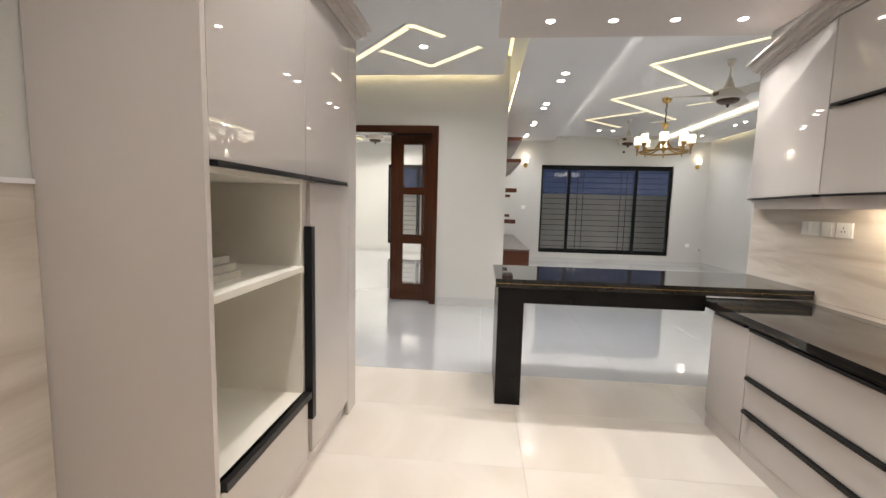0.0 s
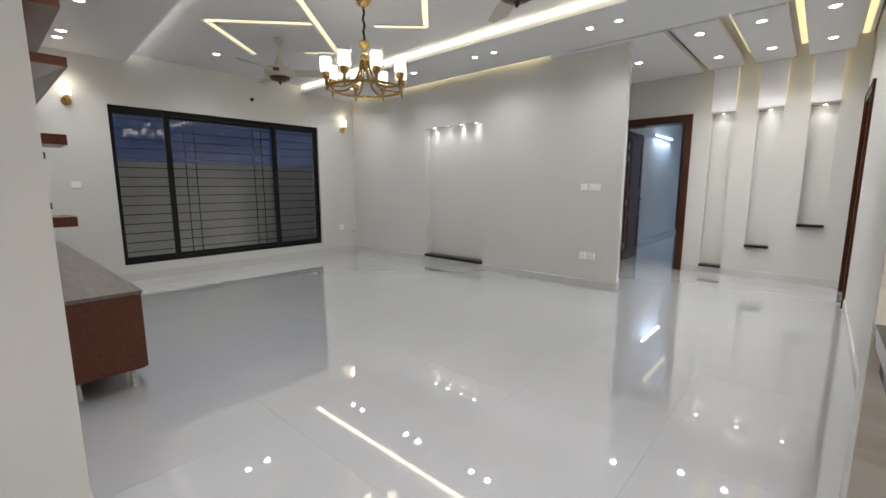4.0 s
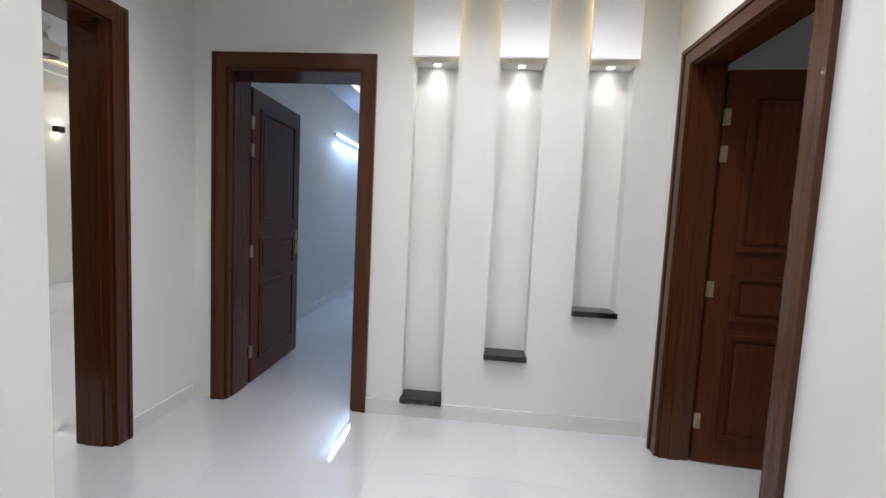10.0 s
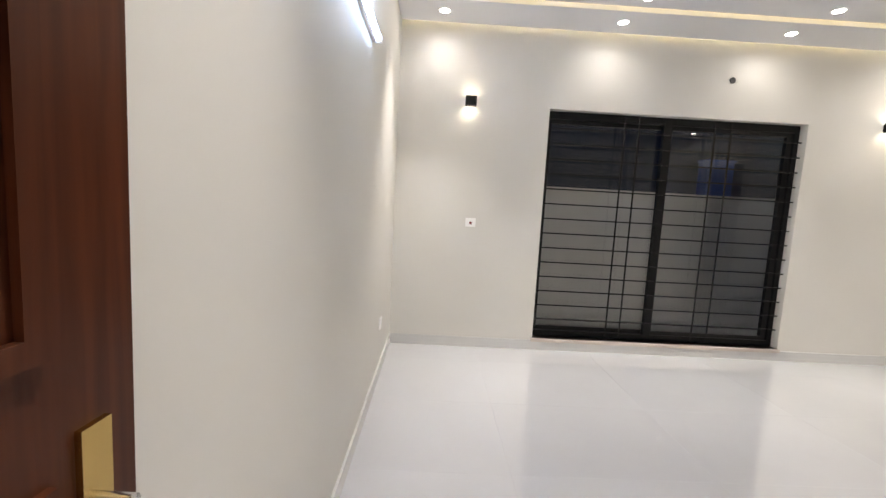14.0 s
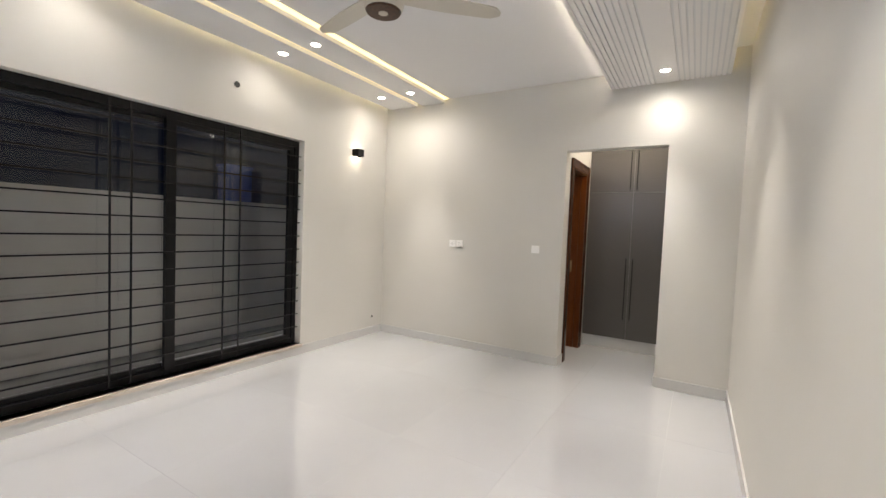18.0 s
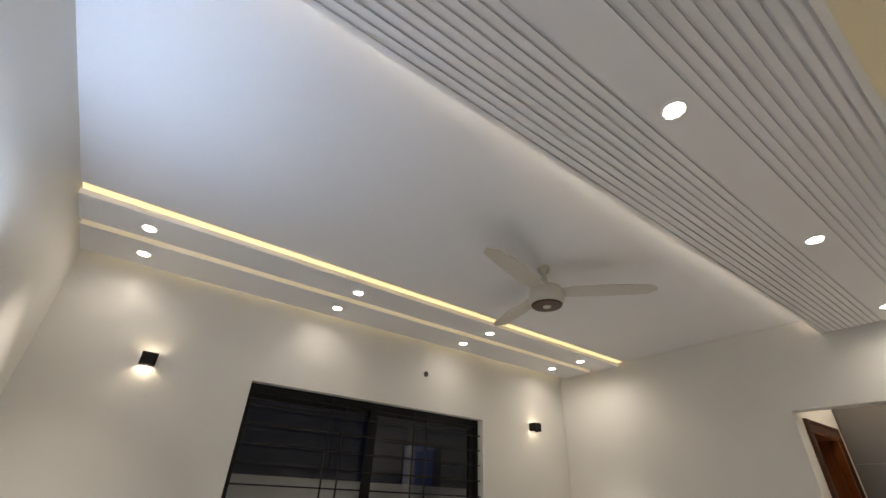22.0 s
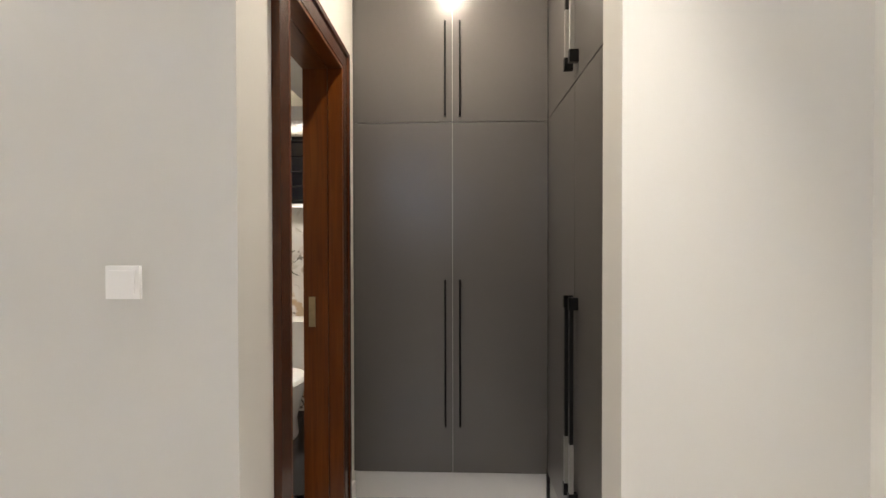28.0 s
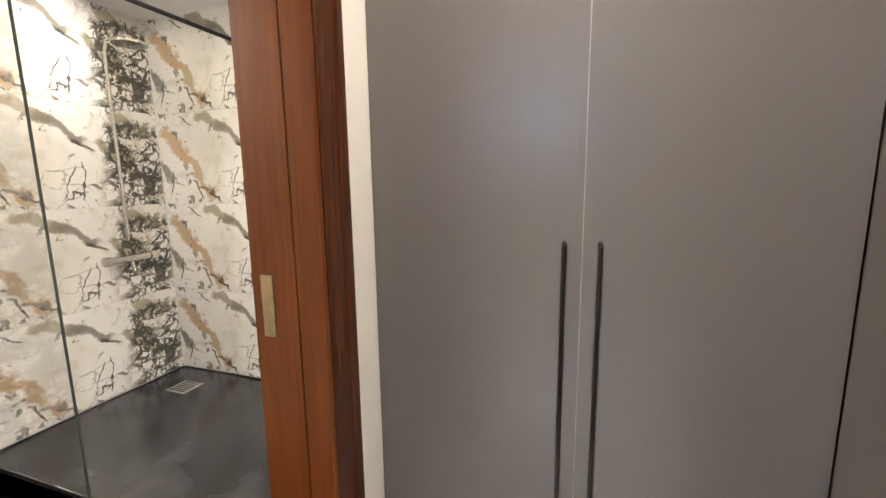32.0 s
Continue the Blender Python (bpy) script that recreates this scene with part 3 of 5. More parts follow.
def door_frame(th, w, h, depth, M_UP, M_ACROSS, groove, left):
    """Timber lining and architraves about an opening from x 0 to w, front at y 0."""
    a, p = 0.082, 0.018
    j = 0.017 if groove else 0.028
    for name, b in (("jamb", (-0.001, j, 0.0, depth, 0, h)), ("jamb", (w - j, w + 0.001, 0.0, depth, 0, h)), ("head_jamb", (j, w - j, 0.0, depth, h - j, h + 0.001))):
        part(name, boxes(b), M_ACROSS if name == "head_jamb" else M_UP, th)
    if groove:
        # a lining in two strips with a shadow gap between them, in place of a stop
        for y0, y1 in ((-0.016, 0.052), (0.057, depth + 0.016)):
            part("lining_strip", soft(boxes((0.016, 0.029, y0, y1, 0, h - 0.016)), 0.002), M_UP, th)
            part("lining_strip", soft(boxes((w - 0.029, w - 0.016, y0, y1, 0, h - 0.016)), 0.002), M_UP, th)
            part("head_lining_strip", soft(boxes((0.029, w - 0.029, y0, y1, h - 0.029, h - 0.016)), 0.002), M_ACROSS, th)
        # architraves are the same wood; the darker colour stands in for shade
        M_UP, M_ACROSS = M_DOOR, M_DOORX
    for f, s in ((0.0, -1), (depth, 1)):
        y0, y1 = sorted((f, f + s * p))
        y2, y3 = sorted((f + s * p, f + s * (p + 0.008)))
        for x0, x1 in ((-left, 0.012), (w - 0.012, w + a)):
            part("architrave", soft(boxes((x0, x1, y0, y1, 0, h + a)), 0.004), M_UP, th)
            xo = x0 if x0 < 0 else x1 - 0.022
            part("architrave_bead", soft(boxes((xo, xo + 0.022, y2, y3, 0, h + a)), 0.004), M_UP, th)
        part("head_architrave", soft(boxes((0.012, w - 0.012, y0, y1, h - 0.012, h + a)), 0.004), M_ACROSS, th)
        part("head_bead", soft(boxes((-left + 0.022, w + a - 0.022, y2, y3, h + a - 0.022, h + a)), 0.004), M_ACROSS, th)
    # stop beads inside the lining
    for x0, x1 in () if groove else ((0.027, 0.036), (w - 0.036, w - 0.027)):
        part("door_stop", soft(boxes((x0, x1, 0.05, depth - 0.055, 0, h - 0.03)), 0.003), M_UP, th)


def door_leaf(th, w, h, m, handle=True):
    """A panelled leaf hinged at x 0, its face in the x-z plane, set by pose m."""
    t = 0.042
    leaf = part("leaf", soft(boxes((0, w, 0, t, 0.008, h)), 0.003), M_LEAF, th, "panelled red brown door leaf")
    s = 0.115
    for z0, z1 in ((0.155, 0.77), (0.845, 1.11), (1.24, h - 0.13)):
        for ya, yb, yc, yd in ((-0.010, 0.0, -0.006, 0.0), (t, t + 0.010, t, t + 0.006)):
            part("moulding", soft(ring(s, w - s, z0, z1, 0.026, ya, yb), 0.004), M_LEAF, leaf)
            part("raised_panel", soft(boxes((s + 0.05, w - s - 0.05, yc, yd, z0 + 0.05, z1 - 0.05)), 0.005), M_LEAF, leaf)
    for z in (0.25, 1.02, h - 0.45, h - 0.25):
        part("hinge", soft(boxes((-0.012, 0.024, -0.003, 0.006, z - 0.045, z + 0.045)), 0.002), M_HINGE, leaf, "dull brass hinge")
    if handle:
        for sgn, y in ((-1, 0.0), (1, t)):
            y0, y1 = sorted((y, y + sgn * 0.008))
            pl = part("handle_plate", soft(boxes((w - 0.085, w - 0.045, y0, y1, 0.93, 1.15)), 0.003), M_BRASS, leaf, "brass handle plate")
            bm = bmesh.new()
            tube(bm, [(w - 0.065, y, 1.06), (w - 0.065, y + sgn * 0.045, 1.06), (w - 0.085, y + sgn * 0.055, 1.06), (w - 0.175, y + sgn * 0.055, 1.055)], 0.009, 10)
            part("lever", bm, M_STEEL, leaf, "steel lever handle", True)
    leaf.matrix_local = m
    return leaf


def doorway(name, label, m, w, h, depth, up=M_DOOR, across=M_DOORX, groove=False, left=0.082):
    th = tagged(new(name), label, "door", kind="structure")
    door_frame(th, w, h, depth, up, across, groove, left)
    th.matrix_world = m
    return th


d1 = doorway("door_1", "open red brown panelled door in a timber frame", pose(7.14, 6.46, 0, 0, 0, -90), 0.94, 2.275, 0.26)
door_leaf(d1, 0.87, 2.22, pose(0.036, 0.275, 0, 0, 0, 92))
d2 = doorway("door_2", "open dark red panelled door in a timber frame", pose(6.928, 3.612, 0, 0, 0, 180), 0.913, 2.27, 0.165)
door_leaf(d2, 0.83, 2.22, pose(0.036, 0.185, 0, 0, 0, 86))
d3 = doorway("door_3", "open red brown panelled bedroom door in a timber frame", pose(5.582, 6.675, 0), 0.918, 2.28, 0.215, left=0.055)
door_leaf(d3, 0.85, 2.22, pose(0.081, 0.190, 0, 0, 0, 88.5))
d4 = doorway("door_4", "brown timber frame of the bathroom doorway, lining coloured as lamplit", pose(11.345, 8.82, 0), 0.68, 2.252, 0.16, M_DOOR4, M_DOOR4X, True)
for d, x in ((d4, 0.651), (d3, 0.890)):
    part("strike_plate", soft(boxes((x - 0.003, x + 0.004, 0.118, 0.15, 0.985, 1.13)), 0.002), M_HINGE, d, "brass strike plate")

# wide glazed sliding door
sd = tagged(new("door_5"), "wide red brown glazed sliding door, partly open", "sliding door", kind="structure")
for name, b in (("frame_post", (-0.945, -0.86, 5.855, 6.10, 0, 2.345)), ("frame_post", (-3.47, -3.385, 5.855, 6.10, 0, 2.345)), ("frame_head", (-3.385, -0.945, 5.855, 6.10, 2.255, 2.345))):
    part(name, soft(boxes(b), 0.005), M_DOORX if name == "frame_head" else M_DOOR, sd)
for k, (x0, x1, y, sl, sr) in enumerate(((-1.50, -0.945, 6.02, 0.155, 0.105), (-2.64, -2.03, 6.02, 0.13, 0.15), (-3.25, -2.64, 6.06, 0.13, 0.13), (-1.53, -0.97, 6.075, 0.13, 0.13))):
    lf = part("leaf", soft(boxes((x0, x0 + sl, y, y + 0.04, 0.01, 2.25), (x1 - sr, x1, y, y + 0.04, 0.01, 2.25)), 0.004), M_DOOR, sd, "red brown glazed sliding leaf")
    for z0, z1 in ((0.01, 0.235), (0.795, 0.91), (1.46, 1.557), (2.13, 2.25)):
        part("rail", soft(boxes((x0 + sl, x1 - sr, y + 0.003, y + 0.037, z0, z1)), 0.003), M_DOORX, lf)
    for z0, z1 in ((0.235, 0.795), (0.91, 1.46), (1.557, 2.13)):
        p = part("pane", boxes((x0 + sl, x1 - sr, y + 0.017, y + 0.022, z0, z1)), M_GLASS, lf, "clear glass pane")
        p.visible_shadow = False

# ---- windows ----
def bar_x(x0, x1, y, z, s=0.006):
    return (x0, x1, y - s, y + s, z - s, z + s)


def window(name, label, x0, x1, z0, z1, yf, posts, lights, grille_y, pairs, first, step, sill):
    th = tagged(new(name), label, "window", kind="structure")
    f = 0.05
    for nm, b in (("frame_side", (x0, x0 + f, yf, yf + 0.10, z0, z1)), ("frame_side", (x1 - f, x1, yf, yf + 0.10, z0, z1)),
                  ("frame_bottom", (x0 + f, x1 - f, yf, yf + 0.10, z0, z0 + f + 0.01)), ("frame_top", (x0 + f, x1 - f, yf, yf + 0.10, z1 - f - 0.02, z1))):
        part(nm, soft(boxes(b), 0.003, 1), M_BLACK, th)
    for a, b2, y in posts:
        part("mullion", soft(boxes((a, b2, y, y + 0.045, z0 + f, z1 - f)), 0.003, 1), M_BLACK, th)
    for a, b2, y in lights:
        p = part("pane", boxes((a, b2, y + 0.018, y + 0.024, z0 + f, z1 - f)), M_GLASS, th, "clear window glass")
        p.visible_shadow = False
        for za, zb in ((z0 + f + 0.01, z0 + f + 0.05), (z1 - f - 0.06, z1 - f - 0.02)):
            part("sash_rail", boxes((a, b2, y, y + 0.04, za, zb)), M_BLACK, th)
    g = part("grille", boxes(bar_x(x0 + 0.01, x1 - 0.01, grille_y, first)), M_BLACKM, th, "black steel window grille")
    for i in range(1, int((z1 - 0.03 - first) / step) + 1):
        part("bar", boxes(bar_x(x0 + 0.01, x1 - 0.01, grille_y, first + step * i)), M_BLACKM, g)
    for x in pairs:
        part("bar", boxes((x - 0.007, x + 0.007, grille_y - 0.013, grille_y - 0.005, z0 + 0.02, z1 - 0.02)), M_BLACKM, g)
    if sill:
        part("sill", soft(boxes(sill), 0.003, 1), M_SPLASH, th, "beige stone sill")
    return th


window("window_1", "large black three part window with steel bars", 1.16, 4.255, 0.225, 2.375, 11.0, [(1.795, 1.865, 10.99), (3.385, 3.455, 10.99)],
       [(1.21, 1.795, 11.0), (1.865, 3.385, 11.03), (3.455, 4.205, 11.0)], 11.16, (2.08, 2.22, 3.12, 3.26), 0.377, 0.1325, None)
window("window_2", "large black sliding bedroom window behind steel bars", 7.105, 9.645, 0.12, 2.378, 11.41, [(8.275, 8.355, 11.40), (9.53, 9.585, 11.42)],
       [(7.155, 8.275, 11.45), (8.355, 9.53, 11.42)], 11.365, (7.862, 8.003, 8.755, 8.915), 0.31, 0.1459, (7.09, 9.66, 11.30, 11.56, 0.085, 0.12))
bw = tagged(new("window_3"), "small high black bathroom window with bars", "window", kind="structure")
for nm, b in (("frame_side", (13.46, 13.52, 9.24, 9.275, 1.715, 2.28)), ("frame_side", (13.46, 13.52, 9.835, 9.87, 1.715, 2.28)), ("frame_bottom", (13.46, 13.52, 9.275, 9.835, 1.715, 1.755)), ("frame_top", (13.46, 13.52, 9.275, 9.835, 2.24, 2.28))):
    part(nm, boxes(b), M_BLACK, bw)
for z in (1.87, 1.995, 2.12):
    part("bar", boxes((13.48, 13.492, 9.275, 9.835, z - 0.006, z + 0.006)), M_BLACKM, bw)
for y in (9.47, 9.65):
    part("bar", boxes((13.476, 13.48, y - 0.006, y + 0.006, 1.755, 2.24)), M_BLACKM, bw)
p = part("pane", boxes((13.50, 13.505, 9.275, 9.835, 1.755, 2.24)), M_GLASS, bw, "dark window glass")
p.visible_shadow = False
part("sill", boxes((13.39, 13.46, 9.22, 9.89, 1.685, 1.715)), M_BOARD, bw, "white sill")

window("window_4", "large black drawing room window with steel bars", -2.9, -1.2, 0.225, 2.42, 12.03, [(-2.1, -2.0, 12.02)], [(-2.85, -2.1, 12.03), (-2.0, -1.25, 12.05)], 12.12, (-2.6, -2.5, -1.6, -1.5), 0.35, 0.1325, None)

# outside the windows
M_OUT = mat("grey_render", (0.56, 0.54, 0.505), 0.85, noise_scale=1.0, noise_amt=0.1, bump=0.2, bump_scale=40)
M_PAVE = mat("yard_concrete", (0.16, 0.155, 0.15), 0.8, noise_scale=1.5, noise_amt=0.15)
structure("yard_ground", boxes((-60, 70, 12.25, 90, -0.3, -0.1)), M_PAVE, "grey concrete yard outside the windows", "ground")
structure("yard_step", boxes((-6, 16, 11.2, 12.25, -0.13, -0.121), (14.0, 16, 2.0, 11.2, -0.13, -0.121)), M_PAVE, "grey concrete edge outside the windows", "ground")
structure("boundary_wall", boxes((-6, 18, 13.0, 13.2, -0.1, 1.74)), M_OUT, "grey rendered boundary wall", "wall")
# blue dusk gloom is painted into this wall's colour
structure("neighbour_wall", boxes((6.6, 18, 14.2, 14.5, -0.1, 4.5)), mat("dusk_tinted_render", (0.018, 0.026, 0.05), 0.9, noise_scale=0.8, noise_amt=0.15), "neighbouring house wall with the dusk gloom in its colour", "building")
structure("side_boundary_wall", boxes((14.8, 15.0, 4.0, 13.0, -0.1, 4.5)), M_PAVE, "dark rendered wall behind the bathroom window", "wall")
M_BLUE = mat("blue_paint", (0.02, 0.055, 0.24), 0.5)
bx = thing("water_tank", "dark blue box tank standing on the boundary wall", "tank")
part("tank_body", soft(boxes((9.78, 10.15, 13.0, 13.2, 1.74, 2.2)), 0.02), M_BLUE, bx)
part("lid", soft(boxes((9.76, 10.17, 12.99, 13.21, 2.2, 2.23)), 0.008), M_BLUE, bx)


# ---- switches and sockets ----
def plate(m, w, label, category="switch", gangs=1, mark=None):
    """A wall plate, face towards local -y, centred on the origin."""
    th = thing("wall_switch" if category == "switch" else "wall_socket", label, category, "wall plates")
    part("plate", soft(boxes((-w / 2, w / 2, -0.009, 0.0, -0.043, 0.043)), 0.003), M_PLASTIC, th)
    gw = (w - 0.02) / gangs
    for i in range(gangs):
        x0 = -w / 2 + 0.01 + i * gw
        if category == "switch":
            part("rocker", soft(boxes((x0 + 0.002, x0 + gw - 0.002, -0.013, -0.008, -0.03, 0.03)), 0.002), M_PLASTIC, th)
        else:
            part("insert", soft(boxes((x0 + 0.006, x0 + gw - 0.006, -0.0115, -0.008, -0.027, 0.027)), 0.002), M_PLASTIC, th)
            for dx, dz in ((0, 0.012), (-0.011, -0.008), (0.011, -0.008)):
                part("pin_hole", boxes((x0 + gw / 2 + dx - 0.003, x0 + gw / 2 + dx + 0.003, -0.0125, -0.0112, dz - 0.004, dz + 0.004)), M_DARK, th)
    if mark:
        part("red_light", soft(boxes((-0.012, 0.012, -0.014, -0.012, -0.02, 0.008)), 0.001), mark, th, "red rocker")
    th.matrix_world = m
    return th


WSW = "white plastic light switch on a cream wall"
WSO = "white plastic wall socket on a cream wall"
for y, w, g in ((6.16, 0.088, 1), (6.02, 0.145, 4)):
    plate(pose(5.05, y, 1.29, 0, 0, -90), w, WSW, gangs=g)
for y in (6.135, 6.025):
    plate(pose(5.05, y, 0.415, 0, 0, -90), 0.088, WSO, "socket")
plate(pose(5.54, 3.612, 1.23, 0, 0, 180), 0.088, WSW)
plate(pose(11.06, 9.118, 1.285, 0, 0, -90), 0.09, WSW)
for y in (10.20, 10.10):
    plate(pose(11.06, y, 1.30, 0, 0, -90), 0.088, WSO, "socket")
plate(pose(5.66, 10.515, 0.434, 0, 0, 90), 0.088, WSO, "socket")
plate(pose(6.41, 11.32, 1.252), 0.10, "white plastic switch with a red rocker on a cream wall", mark=M_RED)
for x, w, g in ((0.75, 0.10, 1),):
    plate(pose(x, 10.96, 1.33), w, WSW, gangs=g)
plate(pose(4.70, 10.96, 0.50), 0.088, WSO, "socket")
for y, w, g, c in ((3.15, 0.15, 3, "switch"), (3.025, 0.088, 1, "switch"), (2.91, 0.105, 1, "socket")):
    plate(pose(1.768, y, 1.24, 0, 0, -90), w, "white plastic %s plate on the kitchen splashback" % c, c, gangs=g)


def wall_hole(x, y, z, r, label):
    bm = bmesh.new()
    tube(bm, [(x, y + 0.004, z), (x, y - 0.006, z)], r, 16)
    ob = obj("pipe_cap", bm, M_DARK)
    return tagged(ob, label, "pipe outlet")


wall_hole(8.84, 11.32, 2.745, 0.028, "dark round air conditioner pipe outlet in the wall")
wall_hole(3.07, 10.96, 2.70, 0.03, "dark round air conditioner pipe outlet in the wall")
wall_hole(10.86, 11.32, 0.24, 0.014, "small dark pipe stub low on the wall")
wall_hole(4.98, 10.96, 0.40, 0.014, "small dark pipe stub low on the wall")


# ---- kitchen ----
def handle_strip(b, parent):
    return part("handle", soft(boxes(b), 0.002, 1), M_BLACKM, parent, "long black profile handle")


def veined(m, light, dark):
    """Long soft bands along the wall in a stone tile."""
    nt = m.node_tree
    co = nt.nodes.new("ShaderNodeTexCoord")
    mp = nt.nodes.new("ShaderNodeMapping")
    mp.inputs["Scale"].default_value = (1.0, 0.7, 5.5)
    mp.inputs["Rotation"].default_value = (0.10, 0, 0)
    nt.links.new(co.outputs["Object"], mp.inputs["Vector"])
    no = nt.nodes.new("ShaderNodeTexNoise")
    no.inputs["Scale"].default_value, no.inputs["Detail"].default_value, no.inputs["Distortion"].default_value = 1.6, 7, 0.7
    nt.links.new(mp.outputs[0], no.inputs["Vector"])
    ra = nt.nodes.new("ShaderNodeValToRGB")
    ra.color_ramp.elements[0].position, ra.color_ramp.elements[0].color = 0.36, (*dark, 1)
    ra.color_ramp.elements[1].position, ra.color_ramp.elements[1].color = 0.60, (*light, 1)
    nt.links.new(no.outputs["Fac"], ra.inputs["Fac"])
    nt.links.new(ra.outputs["Color"], nt.nodes["Principled BSDF"].inputs["Base Color"])


veined(M_SPLASH, (0.66, 0.60, 0.535), (0.50, 0.43, 0.365))
veined(M_KTILE, (0.69, 0.64, 0.585), (0.62, 0.56, 0.495))

# tall units
XF = -1.07
tu = thing("tall_oven_unit", "tall beige gloss kitchen unit with open appliance shelves", "kitchen cabinet", "tall kitchen units")
part("side_panel", soft(boxes((-1.615, XF + 0.0, 1.50, 1.522, 0, 2.30)), 0.002), M_CABSIDE, tu, "matt beige side panel")
part("side_panel", boxes((-1.615, XF - 0.02, 2.18, 2.20, 0.1, 2.30)), M_CABIN, tu)
part("back_panel", boxes((-1.615, -1.60, 1.522, 2.18, 0.1, 2.30)), M_CABIN, tu)
for nm, z0, z1 in (("niche_top", 1.405, 1.425), ("shelf", 1.01, 1.035), ("niche_base", 0.405, 0.43)):
    part(nm, soft(boxes((-1.60, XF - 0.004, 1.522, 2.18, z0, z1)), 0.002, 1), M_CABIN, tu, "white board")
part("flap_door", soft(boxes((XF - 0.018, XF, 1.524, 2.196, 1.445, 2.29)), 0.002), M_CAB, tu, "glossy beige flap door")
handle_strip((XF - 0.02, XF + 0.022, 1.53, 2.196, 1.425, 1.443), tu)
part("drawer_front", soft(boxes((XF - 0.018, XF, 1.524, 2.196, 0.10, 0.395)), 0.002), M_CAB, tu, "glossy beige drawer front")
handle_strip((XF - 0.02, XF + 0.02, 1.53, 2.20, 0.40, 0.43), tu)
part("plinth", boxes((-1.6, XF - 0.03, 1.522, 2.2, 0.0, 0.1)), M_CABSIDE, tu)
tl = thing("tall_larder_unit", "tall beige gloss larder unit with a long black handle", "kitchen cabinet", "tall kitchen units")
part("body", boxes((-1.615, XF - 0.02, 2.202, 2.955, 0.1, 2.30)), M_CABSIDE, tl)
part("flap_door", soft(boxes((XF - 0.018, XF, 2.202, 2.80, 1.445, 2.29)), 0.002), M_CAB, tl, "glossy beige flap door")
handle_strip((XF - 0.02, XF + 0.022, 2.205, 2.72, 1.425, 1.443), tl)
part("tall_door", soft(boxes((XF - 0.018, XF, 2.245, 2.80, 0.10, 1.42)), 0.002), M_CAB, tl, "glossy beige tall door")
part("door_handle", soft(boxes((XF - 0.015, XF + 0.022, 2.205, 2.243, 0.29, 1.215)), 0.002, 1), M_BLACKM, tl, "long upright black handle")
part("end_post", soft(boxes((XF - 0.018, XF, 2.804, 2.955, 0.0, 2.30)), 0.002), M_CAB, tl)
part("plinth", boxes((-1.6, XF - 0.03, 2.2, 2.9, 0.0, 0.1)), M_CABSIDE, tl)
cr = thing("cornice", "stepped beige cornice along the tall kitchen units", "cornice", "kitchen cornices")
for k, (o, z0, z1) in enumerate(((0.0, 2.30, 2.325), (0.025, 2.325, 2.345), (0.05, 2.345, 2.385), (0.075, 2.385, 2.40))):
    part("moulding", soft(boxes((-1.615, XF + o, 1.50 - o, 2.955 + o, z0, z1)), 0.004), M_CABSIDE, cr)
cl = thing("folded_cloth", "folded grey beige cloth on the appliance shelf", "cloth")
for k, (dz, s) in enumerate(((0.0, 1.0), (0.028, 0.96), (0.056, 0.90))):
    bm = boxes((-1.45, -1.45 + 0.26 * s, 1.56, 1.56 + 0.30 * s, 1.036 + dz, 1.036 + dz + 0.027))
    bmesh.ops.subdivide_edges(bm, edges=bm.edges[:], cuts=6, use_grid_fill=True)
    for v in bm.verts:
        v.co.z += 0.006 * noise.noise(v.co * 11) * (1 if k == 2 else 0.3)
        v.co.x += 0.008 * noise.noise(v.co * 7)
    part("fold", bm, mat("cloth_%d" % k, (0.42, 0.40, 0.35), 0.9, noise_scale=12, noise_amt=0.12, bump=0.4, bump_scale=300), cl, smooth=True)

# left worktop side: splash tiles and worktop behind the camera's start
tagged(obj("splashback_left", boxes((-1.62, -1.61, -1.5, 1.497, 0.0, 1.36)), M_SPLASH), "beige veined tile splashback", "splashback", kind="structure")
tagged(obj("splash_trim", soft(boxes((-1.62, -1.602, -1.5, 1.497, 1.36, 1.375)), 0.003), M_BOARD), "white tile edge trim", "trim", kind="structure")

# right run of base cabinets
XB = 1.15


def base_unit(y0, y1, drawers, label):
    th = thing("base_cabinet", label, "kitchen cabinet", "base kitchen cabinets")
    part("body", boxes((XB + 0.018, 1.76, y0, y1, 0.09, 0.735)), M_CABSIDE, th)
    part("plinth", boxes((XB + 0.008, 1.74, y0, y1, 0.0, 0.088)), M_CABSIDE, th)
    for z0, z1 in drawers:
        part("drawer_front" if len(drawers) > 1 else "door", soft(boxes((XB, XB + 0.017, y0 + 0.002, y1 - 0.002, z0, z1)), 0.002), M_CAB, th)
        if len(drawers) > 1:
            handle_strip((XB - 0.02, XB + 0.004, y0 + 0.06, y1 - 0.02, z1 - 0.003, z1 + 0.013), th)
    if len(drawers) == 1:
        handle_strip((XB - 0.018, XB + 0.004, y0 + 0.02, y1 - 0.05, 0.72, 0.733), th)
    return th


base_unit(2.64, 2.995, [(0.095, 0.715)], "beige gloss base cabinet with a plain door")
for y0 in (1.78, 0.92, 0.06, -0.80):
    base_unit(y0, y0 + 0.858, [(0.095, 0.275), (0.292, 0.455), (0.472, 0.715)], "beige gloss base cabinet with three drawers")
base_unit(-1.48, -0.802, [(0.095, 0.715)], "beige gloss base cabinet with a plain door")
wt = thing("worktop", "black polished granite worktop with a rounded edge", "worktop")
part("slab", soft(boxes((1.125, 1.765, -1.49, 3.13, 0.752, 0.782)), 0.008, 3), M_GRANITE, wt)
part("edge_lip", soft(boxes((1.128, 1.20, -1.49, 3.128, 0.737, 0.751)), 0.004, 2), M_GRANITE, wt)
